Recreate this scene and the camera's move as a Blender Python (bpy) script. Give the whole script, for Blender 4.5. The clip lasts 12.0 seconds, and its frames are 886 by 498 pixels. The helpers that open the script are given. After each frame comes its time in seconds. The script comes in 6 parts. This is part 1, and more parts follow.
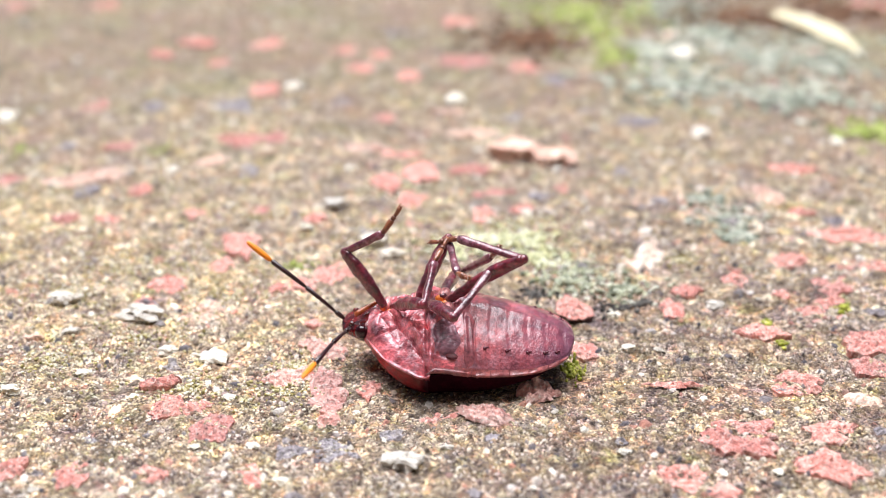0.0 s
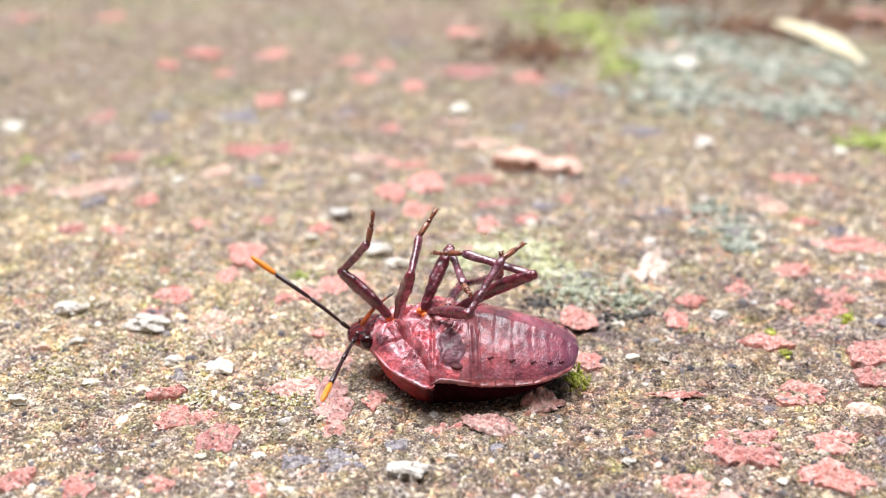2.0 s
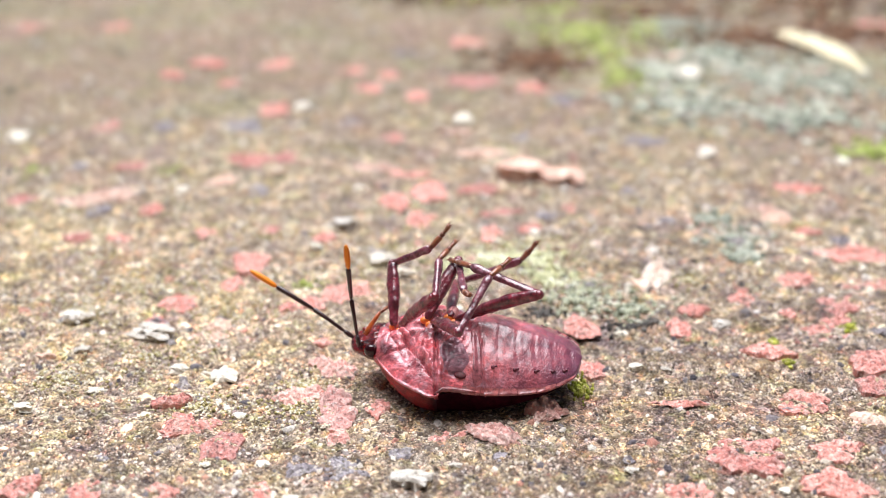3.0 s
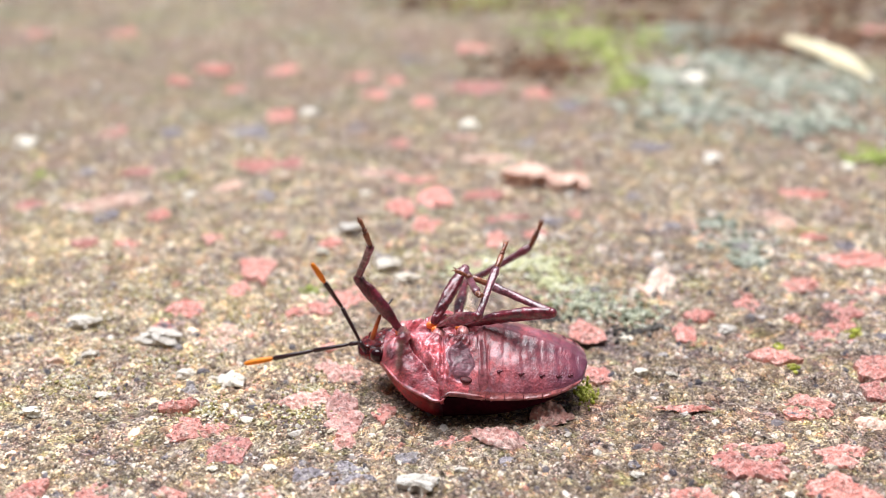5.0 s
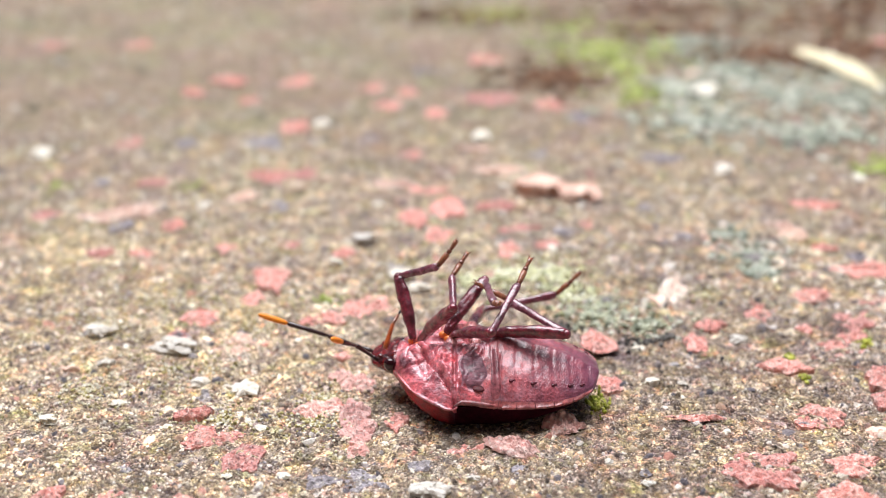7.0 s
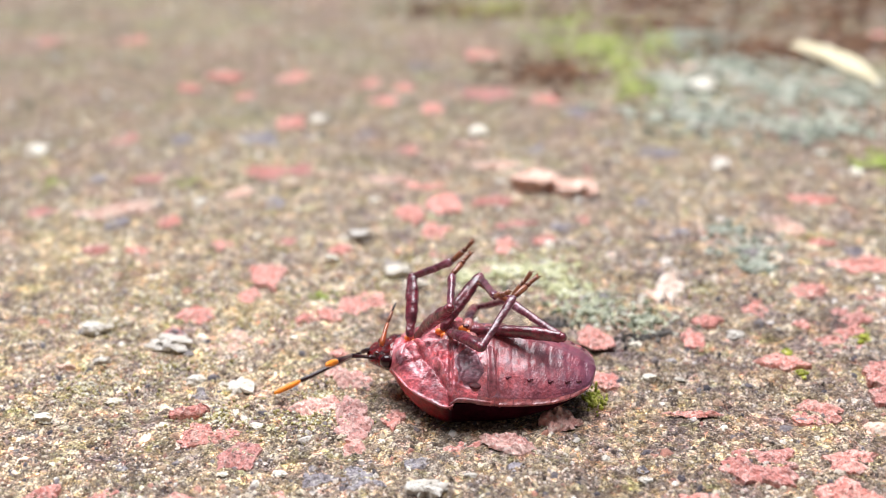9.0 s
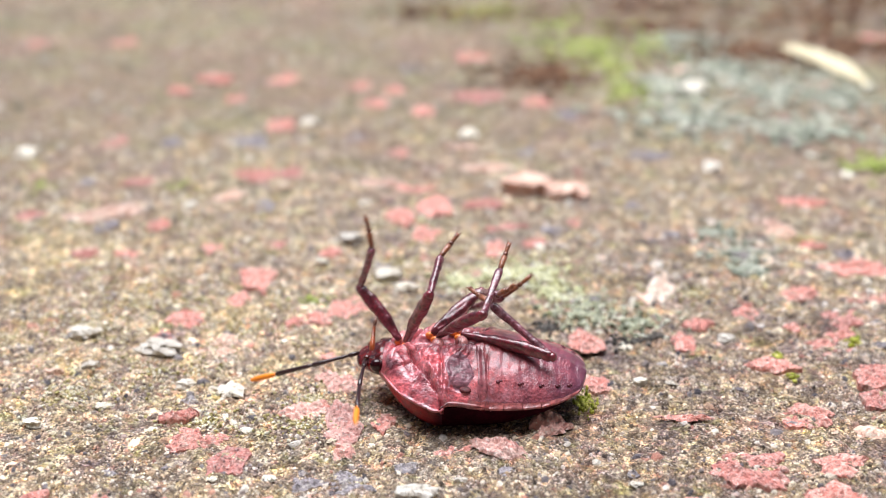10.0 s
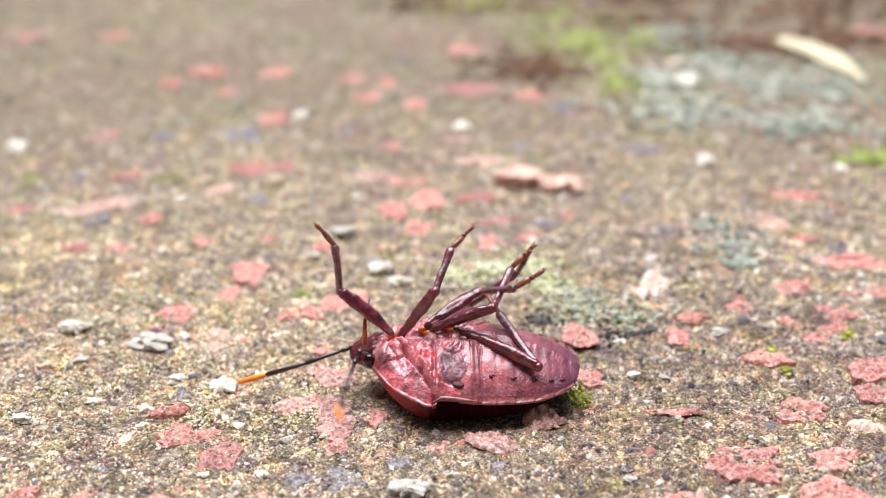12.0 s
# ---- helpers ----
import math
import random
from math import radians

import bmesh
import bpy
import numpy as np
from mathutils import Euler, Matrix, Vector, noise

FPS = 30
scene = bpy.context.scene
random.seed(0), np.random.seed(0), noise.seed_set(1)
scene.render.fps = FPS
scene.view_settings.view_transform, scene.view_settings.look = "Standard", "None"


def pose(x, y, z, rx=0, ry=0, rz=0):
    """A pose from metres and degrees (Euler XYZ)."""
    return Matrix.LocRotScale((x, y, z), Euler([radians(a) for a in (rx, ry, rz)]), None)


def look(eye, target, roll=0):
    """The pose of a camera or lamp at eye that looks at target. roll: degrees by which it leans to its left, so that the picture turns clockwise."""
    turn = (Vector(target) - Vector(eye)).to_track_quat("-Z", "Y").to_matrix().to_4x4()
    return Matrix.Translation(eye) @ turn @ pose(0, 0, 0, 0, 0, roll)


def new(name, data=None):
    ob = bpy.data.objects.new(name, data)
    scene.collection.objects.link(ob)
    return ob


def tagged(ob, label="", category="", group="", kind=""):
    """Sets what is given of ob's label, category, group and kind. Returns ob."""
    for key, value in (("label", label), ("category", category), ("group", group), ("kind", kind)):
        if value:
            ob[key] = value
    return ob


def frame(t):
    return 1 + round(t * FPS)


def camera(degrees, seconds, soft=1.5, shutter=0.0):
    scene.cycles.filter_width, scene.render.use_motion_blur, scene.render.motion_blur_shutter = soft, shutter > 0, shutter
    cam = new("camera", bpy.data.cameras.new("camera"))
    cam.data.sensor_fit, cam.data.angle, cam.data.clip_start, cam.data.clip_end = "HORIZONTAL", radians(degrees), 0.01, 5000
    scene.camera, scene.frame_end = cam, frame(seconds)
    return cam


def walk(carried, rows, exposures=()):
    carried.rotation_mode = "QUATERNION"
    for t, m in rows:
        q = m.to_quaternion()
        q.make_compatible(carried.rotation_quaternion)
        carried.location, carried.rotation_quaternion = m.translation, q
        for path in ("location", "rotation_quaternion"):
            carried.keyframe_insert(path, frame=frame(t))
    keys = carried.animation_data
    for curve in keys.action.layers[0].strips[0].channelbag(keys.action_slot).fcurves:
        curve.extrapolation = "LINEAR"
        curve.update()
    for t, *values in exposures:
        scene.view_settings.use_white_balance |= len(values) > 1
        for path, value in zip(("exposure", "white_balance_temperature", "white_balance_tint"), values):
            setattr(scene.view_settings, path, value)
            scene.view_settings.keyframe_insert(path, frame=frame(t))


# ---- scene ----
# A shield bug about 19 mm long lies on its back on old brick-chip concrete. Lengths in the tables are millimetres.
MM = 0.001
cam = camera(40.0, 12.0, soft=1.0, shutter=0.5)
cam.data.dof.use_dof = True
cam.data.dof.focus_distance = 0.0960
cam.data.dof.aperture_fstop = 22.5
walk(cam, [
    (0.0, pose(-0.00000, -0.08500, 0.05250, 64.000, -0.000, 0.000)),
    (0.5, pose(-0.00005, -0.08508, 0.05256, 64.131, -0.026, -0.018)),
    (1.0, pose(-0.00003, -0.08512, 0.05264, 64.234, 0.028, -0.024)),
    (1.5, pose(-0.00002, -0.08517, 0.05280, 64.313, 0.089, 0.012)),
    (2.0, pose(-0.00003, -0.08539, 0.05285, 64.403, 0.133, 0.166)),
    (2.5, pose(-0.00001, -0.08547, 0.05294, 64.591, 0.124, 0.165)),
    (3.0, pose(-0.00007, -0.08578, 0.05301, 64.852, 0.148, 0.327)),
    (5.0, pose(-0.00010, -0.08618, 0.05317, 65.114, 0.246, 0.570)),
    (5.5, pose(-0.00010, -0.08622, 0.05317, 65.165, 0.298, 0.620)),
    (6.0, pose(-0.00023, -0.08653, 0.05318, 65.310, 0.279, 0.859)),
    (6.5, pose(-0.00020, -0.08658, 0.05328, 65.394, 0.327, 0.893)),
    (7.0, pose(-0.00020, -0.08696, 0.05339, 65.654, 0.399, 1.090)),
    (9.0, pose(-0.00000, -0.08656, 0.05345, 65.370, 0.544, 0.946)),
    (9.5, pose(0.00002, -0.08651, 0.05346, 65.470, 0.490, 0.835)),
    (10.0, pose(0.00010, -0.08626, 0.05348, 65.449, 0.405, 0.573)),
    (10.5, pose(0.00016, -0.08583, 0.05341, 65.124, 0.376, 0.302)),
    (11.0, pose(0.00009, -0.08573, 0.05328, 65.026, 0.323, 0.237)),
    (11.5, pose(0.00014, -0.08572, 0.05327, 65.041, 0.346, 0.249)),
    (12.0, pose(0.00012, -0.08579, 0.05333, 65.122, 0.336, 0.244)),
], exposures=[(0.0, 0.56), (1.5, 0.54), (3.0, 0.48), (5.0, 0.39), (12.0, 0.37)])

# ---- light: a bright overcast sky, the sun behind thin cloud high up ----
world = bpy.data.worlds.new("sky")
scene.world = world
world.use_nodes = True
wn = world.node_tree.nodes
sky = wn.new("ShaderNodeTexSky")
sky.sky_type, sky.sun_disc = "NISHITA", False
sky.sun_elevation, sky.sun_rotation = radians(74), radians(-18)
sky.air_density, sky.dust_density, sky.ozone_density = 0.6, 4.0, 0.4
wn["Background"].inputs["Strength"].default_value = 0.045
world.node_tree.links.new(sky.outputs["Color"], wn["Background"].inputs["Color"])
sun = new("sun", bpy.data.lights.new("sun", "SUN"))
sun.data.energy, sun.data.angle, sun.data.color = 5.0, radians(54), (0.95, 0.965, 1.02)
sun.matrix_world = look((-0.09, 0.27, 1.0), (0, 0, 0))


# ---- materials ----
def material(name, rough=0.6, spec=0.5):
    m = bpy.data.materials.new(name)
    m.use_nodes = True
    b = m.node_tree.nodes["Principled BSDF"]
    b.inputs["Roughness"].default_value = rough
    b.inputs["Specular IOR Level"].default_value = spec
    return m, m.node_tree, b


def node(tree, kind, **values):
    n = tree.nodes.new(kind)
    for key, value in values.items():
        n.inputs[key].default_value = value
    return n


def coords(tree, per_metre, world_space=True):
    """Coordinates in units of 1 / per_metre."""
    if world_space:
        out = tree.nodes.new("ShaderNodeNewGeometry").outputs["Position"]
    else:
        out = tree.nodes.new("ShaderNodeTexCoord").outputs["Object"]
    s = tree.nodes.new("ShaderNodeVectorMath")
    s.operation = "SCALE"
    s.inputs["Scale"].default_value = per_metre
    tree.links.new(out, s.inputs[0])
    return s.outputs["Vector"]


def noise_of(tree, vec, scale, detail=4.0, rough=0.6):
    n = node(tree, "ShaderNodeTexNoise", Scale=scale, Detail=detail, Roughness=rough)
    tree.links.new(vec, n.inputs["Vector"])
    return n.outputs["Fac"]


def ramp(tree, fac, stops):
    r = tree.nodes.new("ShaderNodeValToRGB")
    e = r.color_ramp.elements
    while len(e) < len(stops):
        e.new(0.5)
    for el, (p, c) in zip(e, stops):
        el.position, el.color = p, (*c, 1)
    tree.links.new(fac, r.inputs["Fac"])
    return r.outputs["Color"]


def mix(tree, fac, a, b, blend="MIX"):
    n = tree.nodes.new("ShaderNodeMix")
    n.data_type, n.blend_type = "RGBA", blend
    for socket, value in ((n.inputs["Factor"], fac), (n.inputs[6], a), (n.inputs[7], b)):
        if isinstance(value, (int, float)):
            socket.default_value = value
        elif isinstance(value, tuple):
            socket.default_value = (*value, 1)
        else:
            tree.links.new(value, socket)
    return n.outputs[2]


def bump(tree, b, height, strength, distance):
    n = node(tree, "ShaderNodeBump", Strength=strength, Distance=distance)
    tree.links.new(height, n.inputs["Height"])
    tree.links.new(n.outputs["Normal"], b.inputs["Normal"])


GRAINS = [(0.0, (0.045, 0.036, 0.035)), (0.18, (0.145, 0.115, 0.100)), (0.38, (0.31, 0.255, 0.205)), (0.54, (0.50, 0.425, 0.34)), (0.70, (0.72, 0.64, 0.53)), (0.82, (0.96, 0.91, 0.80))]


def cells(tree, vec, scale):
    """Packed grains: a random value for each, and the distance from its middle."""
    n = node(tree, "ShaderNodeTexVoronoi", Scale=scale)
    tree.links.new(vec, n.inputs["Vector"])
    sep = tree.nodes.new("ShaderNodeSeparateColor")
    tree.links.new(n.outputs["Color"], sep.inputs["Color"])
    return sep.outputs["Red"], n.outputs["Distance"]


def warped(tree, vec, amount):
    n = node(tree, "ShaderNodeTexNoise", Scale=2.0, Detail=3.0)
    tree.links.new(vec, n.inputs["Vector"])
    s = tree.nodes.new("ShaderNodeVectorMath")
    s.operation = "MULTIPLY_ADD"
    s.inputs[1].default_value = (amount, amount, amount)
    tree.links.new(n.outputs["Color"], s.inputs[0])
    tree.links.new(vec, s.inputs[2])
    return s.outputs["Vector"]


def grain_colour(t, v):
    w = warped(t, v, 0.5)
    big, big_d = cells(t, w, 2.1)
    small, small_d = cells(t, w, 5.5)
    pick = ramp(t, noise_of(t, v, 1.1, 4, 0.7), [(0.42, (0, 0, 0)), (0.58, (1, 1, 1))])
    c = mix(t, pick, ramp(t, small, GRAINS), ramp(t, big, GRAINS))
    d = mix(t, pick, small_d, big_d)
    fine = ramp(t, noise_of(t, v, 6.0, 4, 0.75), [(0.34, (0.22, 0.22, 0.22)), (0.62, (1.45, 1.45, 1.45))])
    return mix(t, 1.0, c, fine, "MULTIPLY"), d


def weathered(t, v, c, amount=1.0):
    """Growth and dirt in blotches over concrete and sand alike (algae, rust, limescale, damp), and paler, darker and
    far browner stretches.
    """
    def blotch(c, scale, lo, hi, toning, detail=6):
        f = ramp(t, noise_of(t, v, scale, detail, 0.78), [(lo, (0, 0, 0)), (hi, (amount, amount, amount))])
        return mix(t, f, c, toning, "MULTIPLY")
    c = mix(t, 1.0, c, ramp(t, noise_of(t, v, 0.055, 3, 0.6), [(0.36, (0.84, 0.82, 0.84)), (0.66, (1.12, 1.09, 1.05))]), "MULTIPLY")
    c = mix(t, 1.0, c, ramp(t, noise_of(t, v, 0.45, 5, 0.7), [(0.36, (0.68, 0.66, 0.66)), (0.62, (1.26, 1.25, 1.21))]), "MULTIPLY")
    c = blotch(c, 0.20, 0.47, 0.63, (1.06, 1.02, 0.80))
    c = blotch(c, 0.31, 0.53, 0.66, (0.92, 1.04, 0.68))
    c = blotch(c, 0.13, 0.52, 0.68, (1.20, 0.92, 0.87), 7)
    c = blotch(c, 0.37, 0.46, 0.60, (1.55, 1.50, 1.42))
    c = blotch(c, 0.17, 0.48, 0.62, (0.76, 0.72, 0.86))
    c = blotch(c, 0.24, 0.54, 0.68, (0.55, 0.52, 0.60))
    c = blotch(c, 0.90, 0.52, 0.62, (1.07, 1.01, 0.80), 4)
    c = blotch(c, 1.15, 0.54, 0.63, (0.62, 0.59, 0.66), 4)
    c = blotch(c, 0.75, 0.56, 0.65, (1.25, 0.88, 0.82), 4)
    c = blotch(c, 1.35, 0.54, 0.63, (2.0, 1.95, 1.85), 4)
    # a paler stretch off the head, ragged at its edge
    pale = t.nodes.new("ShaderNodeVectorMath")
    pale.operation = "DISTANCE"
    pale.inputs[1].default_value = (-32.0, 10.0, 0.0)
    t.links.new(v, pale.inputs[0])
    pale_reach = node(t, "ShaderNodeMapRange")
    pale_reach.inputs["From Min"].default_value, pale_reach.inputs["From Max"].default_value = 42.0, 10.0
    t.links.new(pale.outputs["Value"], pale_reach.inputs["Value"])
    pale_mask = mix(t, 0.45, pale_reach.outputs["Result"], noise_of(t, v, 0.15, 6, 0.75))
    c = mix(t, ramp(t, pale_mask, [(0.28, (0, 0, 0)), (0.62, (0.9, 0.9, 0.9))]), c, (1.14, 1.12, 1.06), "MULTIPLY")
    # a darker stretch in front of and beside the tail
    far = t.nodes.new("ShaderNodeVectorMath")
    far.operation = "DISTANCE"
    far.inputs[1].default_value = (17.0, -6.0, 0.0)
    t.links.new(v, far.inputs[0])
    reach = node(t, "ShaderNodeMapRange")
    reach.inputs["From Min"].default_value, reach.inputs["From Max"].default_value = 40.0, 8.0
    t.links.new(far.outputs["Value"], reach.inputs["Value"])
    toning = mix(t, 0.45, reach.outputs["Result"], noise_of(t, v, 0.12, 6, 0.75))
    c = mix(t, ramp(t, toning, [(0.28, (0, 0, 0)), (0.62, (0.9, 0.9, 0.9))]), c, (0.80, 0.77, 0.77), "MULTIPLY")
    # browner and darker with distance, broken up by noise
    sep = t.nodes.new("ShaderNodeSeparateXYZ")
    t.links.new(v, sep.inputs["Vector"])
    edge = node(t, "ShaderNodeMapRange")
    edge.inputs["From Min"].default_value, edge.inputs["From Max"].default_value = 6.0, 95.0
    t.links.new(sep.outputs["Y"], edge.inputs["Value"])
    far_mask = mix(t, 0.5, edge.outputs["Result"], noise_of(t, v, 0.09, 6, 0.75))
    tint = ramp(t, noise_of(t, v, 0.05, 5, 0.7), [(0.38, (0.29, 0.185, 0.145)), (0.50, (0.265, 0.215, 0.145)), (0.62, (0.23, 0.24, 0.125))])
    return mix(t, ramp(t, far_mask, [(0.32, (0, 0, 0)), (0.70, (0.88, 0.88, 0.88))]), c, mix(t, 0.66, c, tint))


def concrete_material():
    """Sandy mortar of packed grains in tan, cream and grey."""
    m, t, b = material("weathered_concrete", 0.85, 0.25)
    v = coords(t, 1000.0)
    c, d = grain_colour(t, v)
    soil = ramp(t, noise_of(t, v, 0.5, 6, 0.75), [(0.43, (0.65, 0.65, 0.65)), (0.62, (0, 0, 0))])
    c = mix(t, soil, c, ramp(t, noise_of(t, v, 3.4, 6, 0.8), [(0.34, (0.060, 0.046, 0.042)), (0.48, (0.20, 0.155, 0.122)), (0.60, (0.46, 0.38, 0.285)), (0.70, (0.86, 0.80, 0.66))]))
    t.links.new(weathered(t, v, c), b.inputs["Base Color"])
    h = mix(t, 0.5, d, noise_of(t, v, 3.5, 6, 0.8))
    inv = node(t, "ShaderNodeInvert")
    t.links.new(h, inv.inputs["Color"])
    bump(t, b, inv.outputs["Color"], 1.0, 0.0006)
    return m


def stone_material(name, low, high, dirt, rough=0.75, grain=2.2, pits=0.5, dusty=0.3, glint=None):
    """Stone of two tones with dark pits, pale flecks and a dusting of the grit round it."""
    m, t, b = material(name, rough, 0.35)
    v = coords(t, 1000.0)
    c = ramp(t, noise_of(t, v, grain * 0.6, 7, 0.75), [(0.32, low), (0.64, high)])
    dark = noise_of(t, v, grain * 1.9, 4, 0.65)
    c = mix(t, ramp(t, dark, [(0.53, (0, 0, 0)), (0.64, (pits, pits, pits))]), c, dirt)
    if glint:
        c = mix(t, ramp(t, noise_of(t, v, grain * 2.7, 3, 0.6), [(0.53, (0, 0, 0)), (0.66, (0.85, 0.85, 0.85))]), c, glint)
    info = t.nodes.new("ShaderNodeObjectInfo")
    tone = ramp(t, info.outputs["Random"], [(0.0, (0.80, 0.80, 0.83)), (0.5, (1.0, 0.99, 0.97)), (1.0, (1.18, 1.20, 1.18))])
    c = mix(t, 1.0, c, tone, "MULTIPLY")
    if dusty:
        g, _ = grain_colour(t, v)
        c = mix(t, ramp(t, noise_of(t, v, 0.8, 6, 0.8), [(0.5, (0, 0, 0)), (0.62, (dusty * 2, dusty * 2, dusty * 2))]), c, g)
    t.links.new(c, b.inputs["Base Color"])
    h = mix(t, 0.5, noise_of(t, v, grain * 1.3, 6, 0.75), dark)
    bump(t, b, h, 1.0, 0.0006)
    return m


def island_material(name, stops, rough=0.75, scale=2.5, weather=0.0):
    """Small pieces joined in one mesh, each with a tone of its own."""
    m, t, b = material(name, rough, 0.4)
    g = t.nodes.new("ShaderNodeNewGeometry")
    c = ramp(t, g.outputs["Random Per Island"], stops)
    v = coords(t, 1000.0)
    c = mix(t, 1.0, c, ramp(t, noise_of(t, v, scale, 5, 0.7), [(0.3, (0.6, 0.6, 0.6)), (0.7, (1.25, 1.25, 1.25))]), "MULTIPLY")
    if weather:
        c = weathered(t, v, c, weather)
    t.links.new(c, b.inputs["Base Color"])
    bump(t, b, noise_of(t, v, scale * 2, 4, 0.7), 0.8, 0.0003)
    return m


def cuticle(name, low, high, rough, scale, relief, coat=0.0, punct=None, streak=None, gloss_tint=None, pits=7.0, sheen=0.16, gloss_share=0.4):
    """Insect shell: two tones of colour, fine pits, and a satin or glossy surface."""
    m, t, b = material(name, rough, 0.5)
    v = coords(t, 1000.0, False)
    if streak:
        s = t.nodes.new("ShaderNodeVectorMath")
        s.operation = "MULTIPLY"
        s.inputs[1].default_value = streak
        t.links.new(v, s.inputs[0])
        v = s.outputs["Vector"]
    c = ramp(t, noise_of(t, v, scale, 5, 0.6), [(0.33, low), (0.66, high)])
    fine = node(t, "ShaderNodeTexVoronoi", Scale=pits)
    t.links.new(v, fine.inputs["Vector"])
    if punct:
        c = mix(t, ramp(t, fine.outputs["Distance"], [(0.12, (0.45, 0.45, 0.45)), (0.32, (0, 0, 0))]), c, punct)
    c = mix(t, 1.0, c, ramp(t, noise_of(t, v, scale * 5.0, 4, 0.7), [(0.32, (0.42, 0.40, 0.44)), (0.66, (1.38, 1.38, 1.36))]), "MULTIPLY")
    # mauve mottling of the shell, with lilac sky gloss put into the colour
    if gloss_tint:
        c = mix(t, ramp(t, noise_of(t, v, scale * 1.6, 6, 0.75), [(0.48, (0, 0, 0)), (0.72, (gloss_share, gloss_share, gloss_share))]), c, gloss_tint)
    t.links.new(c, b.inputs["Base Color"])
    b.inputs["Coat Weight"].default_value = coat
    b.inputs["Coat Roughness"].default_value = sheen
    h = mix(t, 0.6, fine.outputs["Distance"], noise_of(t, v, pits * 0.35, 5, 0.7))
    bump(t, b, h, relief, 0.00011)
    return m


def darken_to_rear(mat, x0, x1, colour):
    """Colour that turns to another along the body, between x0 and x1 mm."""
    t = mat.node_tree
    b = t.nodes["Principled BSDF"]
    old = b.inputs["Base Color"].links[0].from_socket
    sep = t.nodes.new("ShaderNodeSeparateXYZ")
    t.links.new(coords(t, 1000.0, False), sep.inputs["Vector"])
    r = node(t, "ShaderNodeMapRange")
    r.inputs["From Min"].default_value, r.inputs["From Max"].default_value = x0, x1
    t.links.new(sep.outputs["X"], r.inputs["Value"])
    t.links.new(mix(t, r.outputs["Result"], old, colour), b.inputs["Base Color"])


def plain(name, colour, rough=0.5, spec=0.5, vary=0.25, scale=2.0, coat=0.0):
    m, t, b = material(name, rough, spec)
    v = coords(t, 1000.0, False)
    lo, hi = tuple(x * (1 - vary) for x in colour), tuple(min(1, x * (1 + vary)) for x in colour)
    t.links.new(ramp(t, noise_of(t, v, scale), [(0.3, lo), (0.7, hi)]), b.inputs["Base Color"])
    b.inputs["Coat Weight"].default_value = coat
    return m


CONCRETE = concrete_material()
BLOCKER = stone_material("dark_blocker", (0.06, 0.055, 0.05), (0.14, 0.125, 0.11), (0.04, 0.04, 0.035), 0.9, 0.3, 0.5, 0.0)
BRICK = stone_material("brick_red", (0.62, 0.195, 0.160), (0.95, 0.48, 0.415), (0.17, 0.055, 0.06), 0.7, 1.25, 0.8, 0.24, (0.96, 0.68, 0.62))
FLAKE = stone_material("pink_flake", (0.76, 0.31, 0.27), (0.97, 0.66, 0.58), (0.24, 0.07, 0.08), 0.6, 1.3, 0.55, 0.05, (0.97, 0.84, 0.78))
PALE_BRICK = stone_material("pale_brick", (0.70, 0.38, 0.29), (0.94, 0.71, 0.58), (0.38, 0.17, 0.13), 0.7, 1.0, 0.5, 0.12, (0.97, 0.88, 0.78))
QUARTZ = stone_material("cream_quartz", (0.80, 0.72, 0.59), (0.97, 0.93, 0.84), (0.50, 0.42, 0.32), 0.4, 1.2, 0.3, 0.06)
CREAMY = stone_material("cream_pink_stone", (0.78, 0.55, 0.47), (0.97, 0.90, 0.80), (0.45, 0.30, 0.24), 0.6, 1.0, 0.4, 0.1)
SLATE = stone_material("purple_grey_slate", (0.19, 0.172, 0.195), (0.47, 0.425, 0.462), (0.06, 0.05, 0.055), 0.75, 1.5, 0.7, 0.32, (0.60, 0.54, 0.58))
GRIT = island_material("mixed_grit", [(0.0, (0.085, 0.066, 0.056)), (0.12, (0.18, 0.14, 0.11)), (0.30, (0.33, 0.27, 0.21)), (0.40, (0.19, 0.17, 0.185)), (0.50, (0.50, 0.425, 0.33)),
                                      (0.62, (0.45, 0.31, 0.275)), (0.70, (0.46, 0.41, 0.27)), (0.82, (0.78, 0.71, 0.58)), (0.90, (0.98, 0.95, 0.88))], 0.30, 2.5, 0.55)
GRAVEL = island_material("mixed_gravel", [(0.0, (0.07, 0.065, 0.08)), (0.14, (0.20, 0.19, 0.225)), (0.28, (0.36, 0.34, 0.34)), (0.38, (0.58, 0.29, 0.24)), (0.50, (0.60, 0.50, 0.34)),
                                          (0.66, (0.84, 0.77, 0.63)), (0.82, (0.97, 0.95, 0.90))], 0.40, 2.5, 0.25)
LICHEN = island_material("lichen_crust", [(0.0, (0.22, 0.22, 0.11)), (0.15, (0.48, 0.50, 0.27)), (0.4, (0.70, 0.71, 0.44)), (0.65, (0.78, 0.75, 0.40)), (0.85, (0.95, 0.93, 0.74))], 0.9)
LICHEN_GREY = island_material("grey_lichen_crust", [(0.0, (0.10, 0.11, 0.085)), (0.15, (0.26, 0.29, 0.225)), (0.4, (0.39, 0.42, 0.34)), (0.65, (0.48, 0.50, 0.38)), (0.85, (0.66, 0.67, 0.57))], 0.9)
LICHEN_SAGE = island_material("sage_lichen_crust", [(0.0, (0.16, 0.17, 0.12)), (0.15, (0.36, 0.39, 0.28)), (0.4, (0.54, 0.57, 0.42)), (0.65, (0.64, 0.64, 0.42)), (0.85, (0.84, 0.84, 0.70))], 0.9)
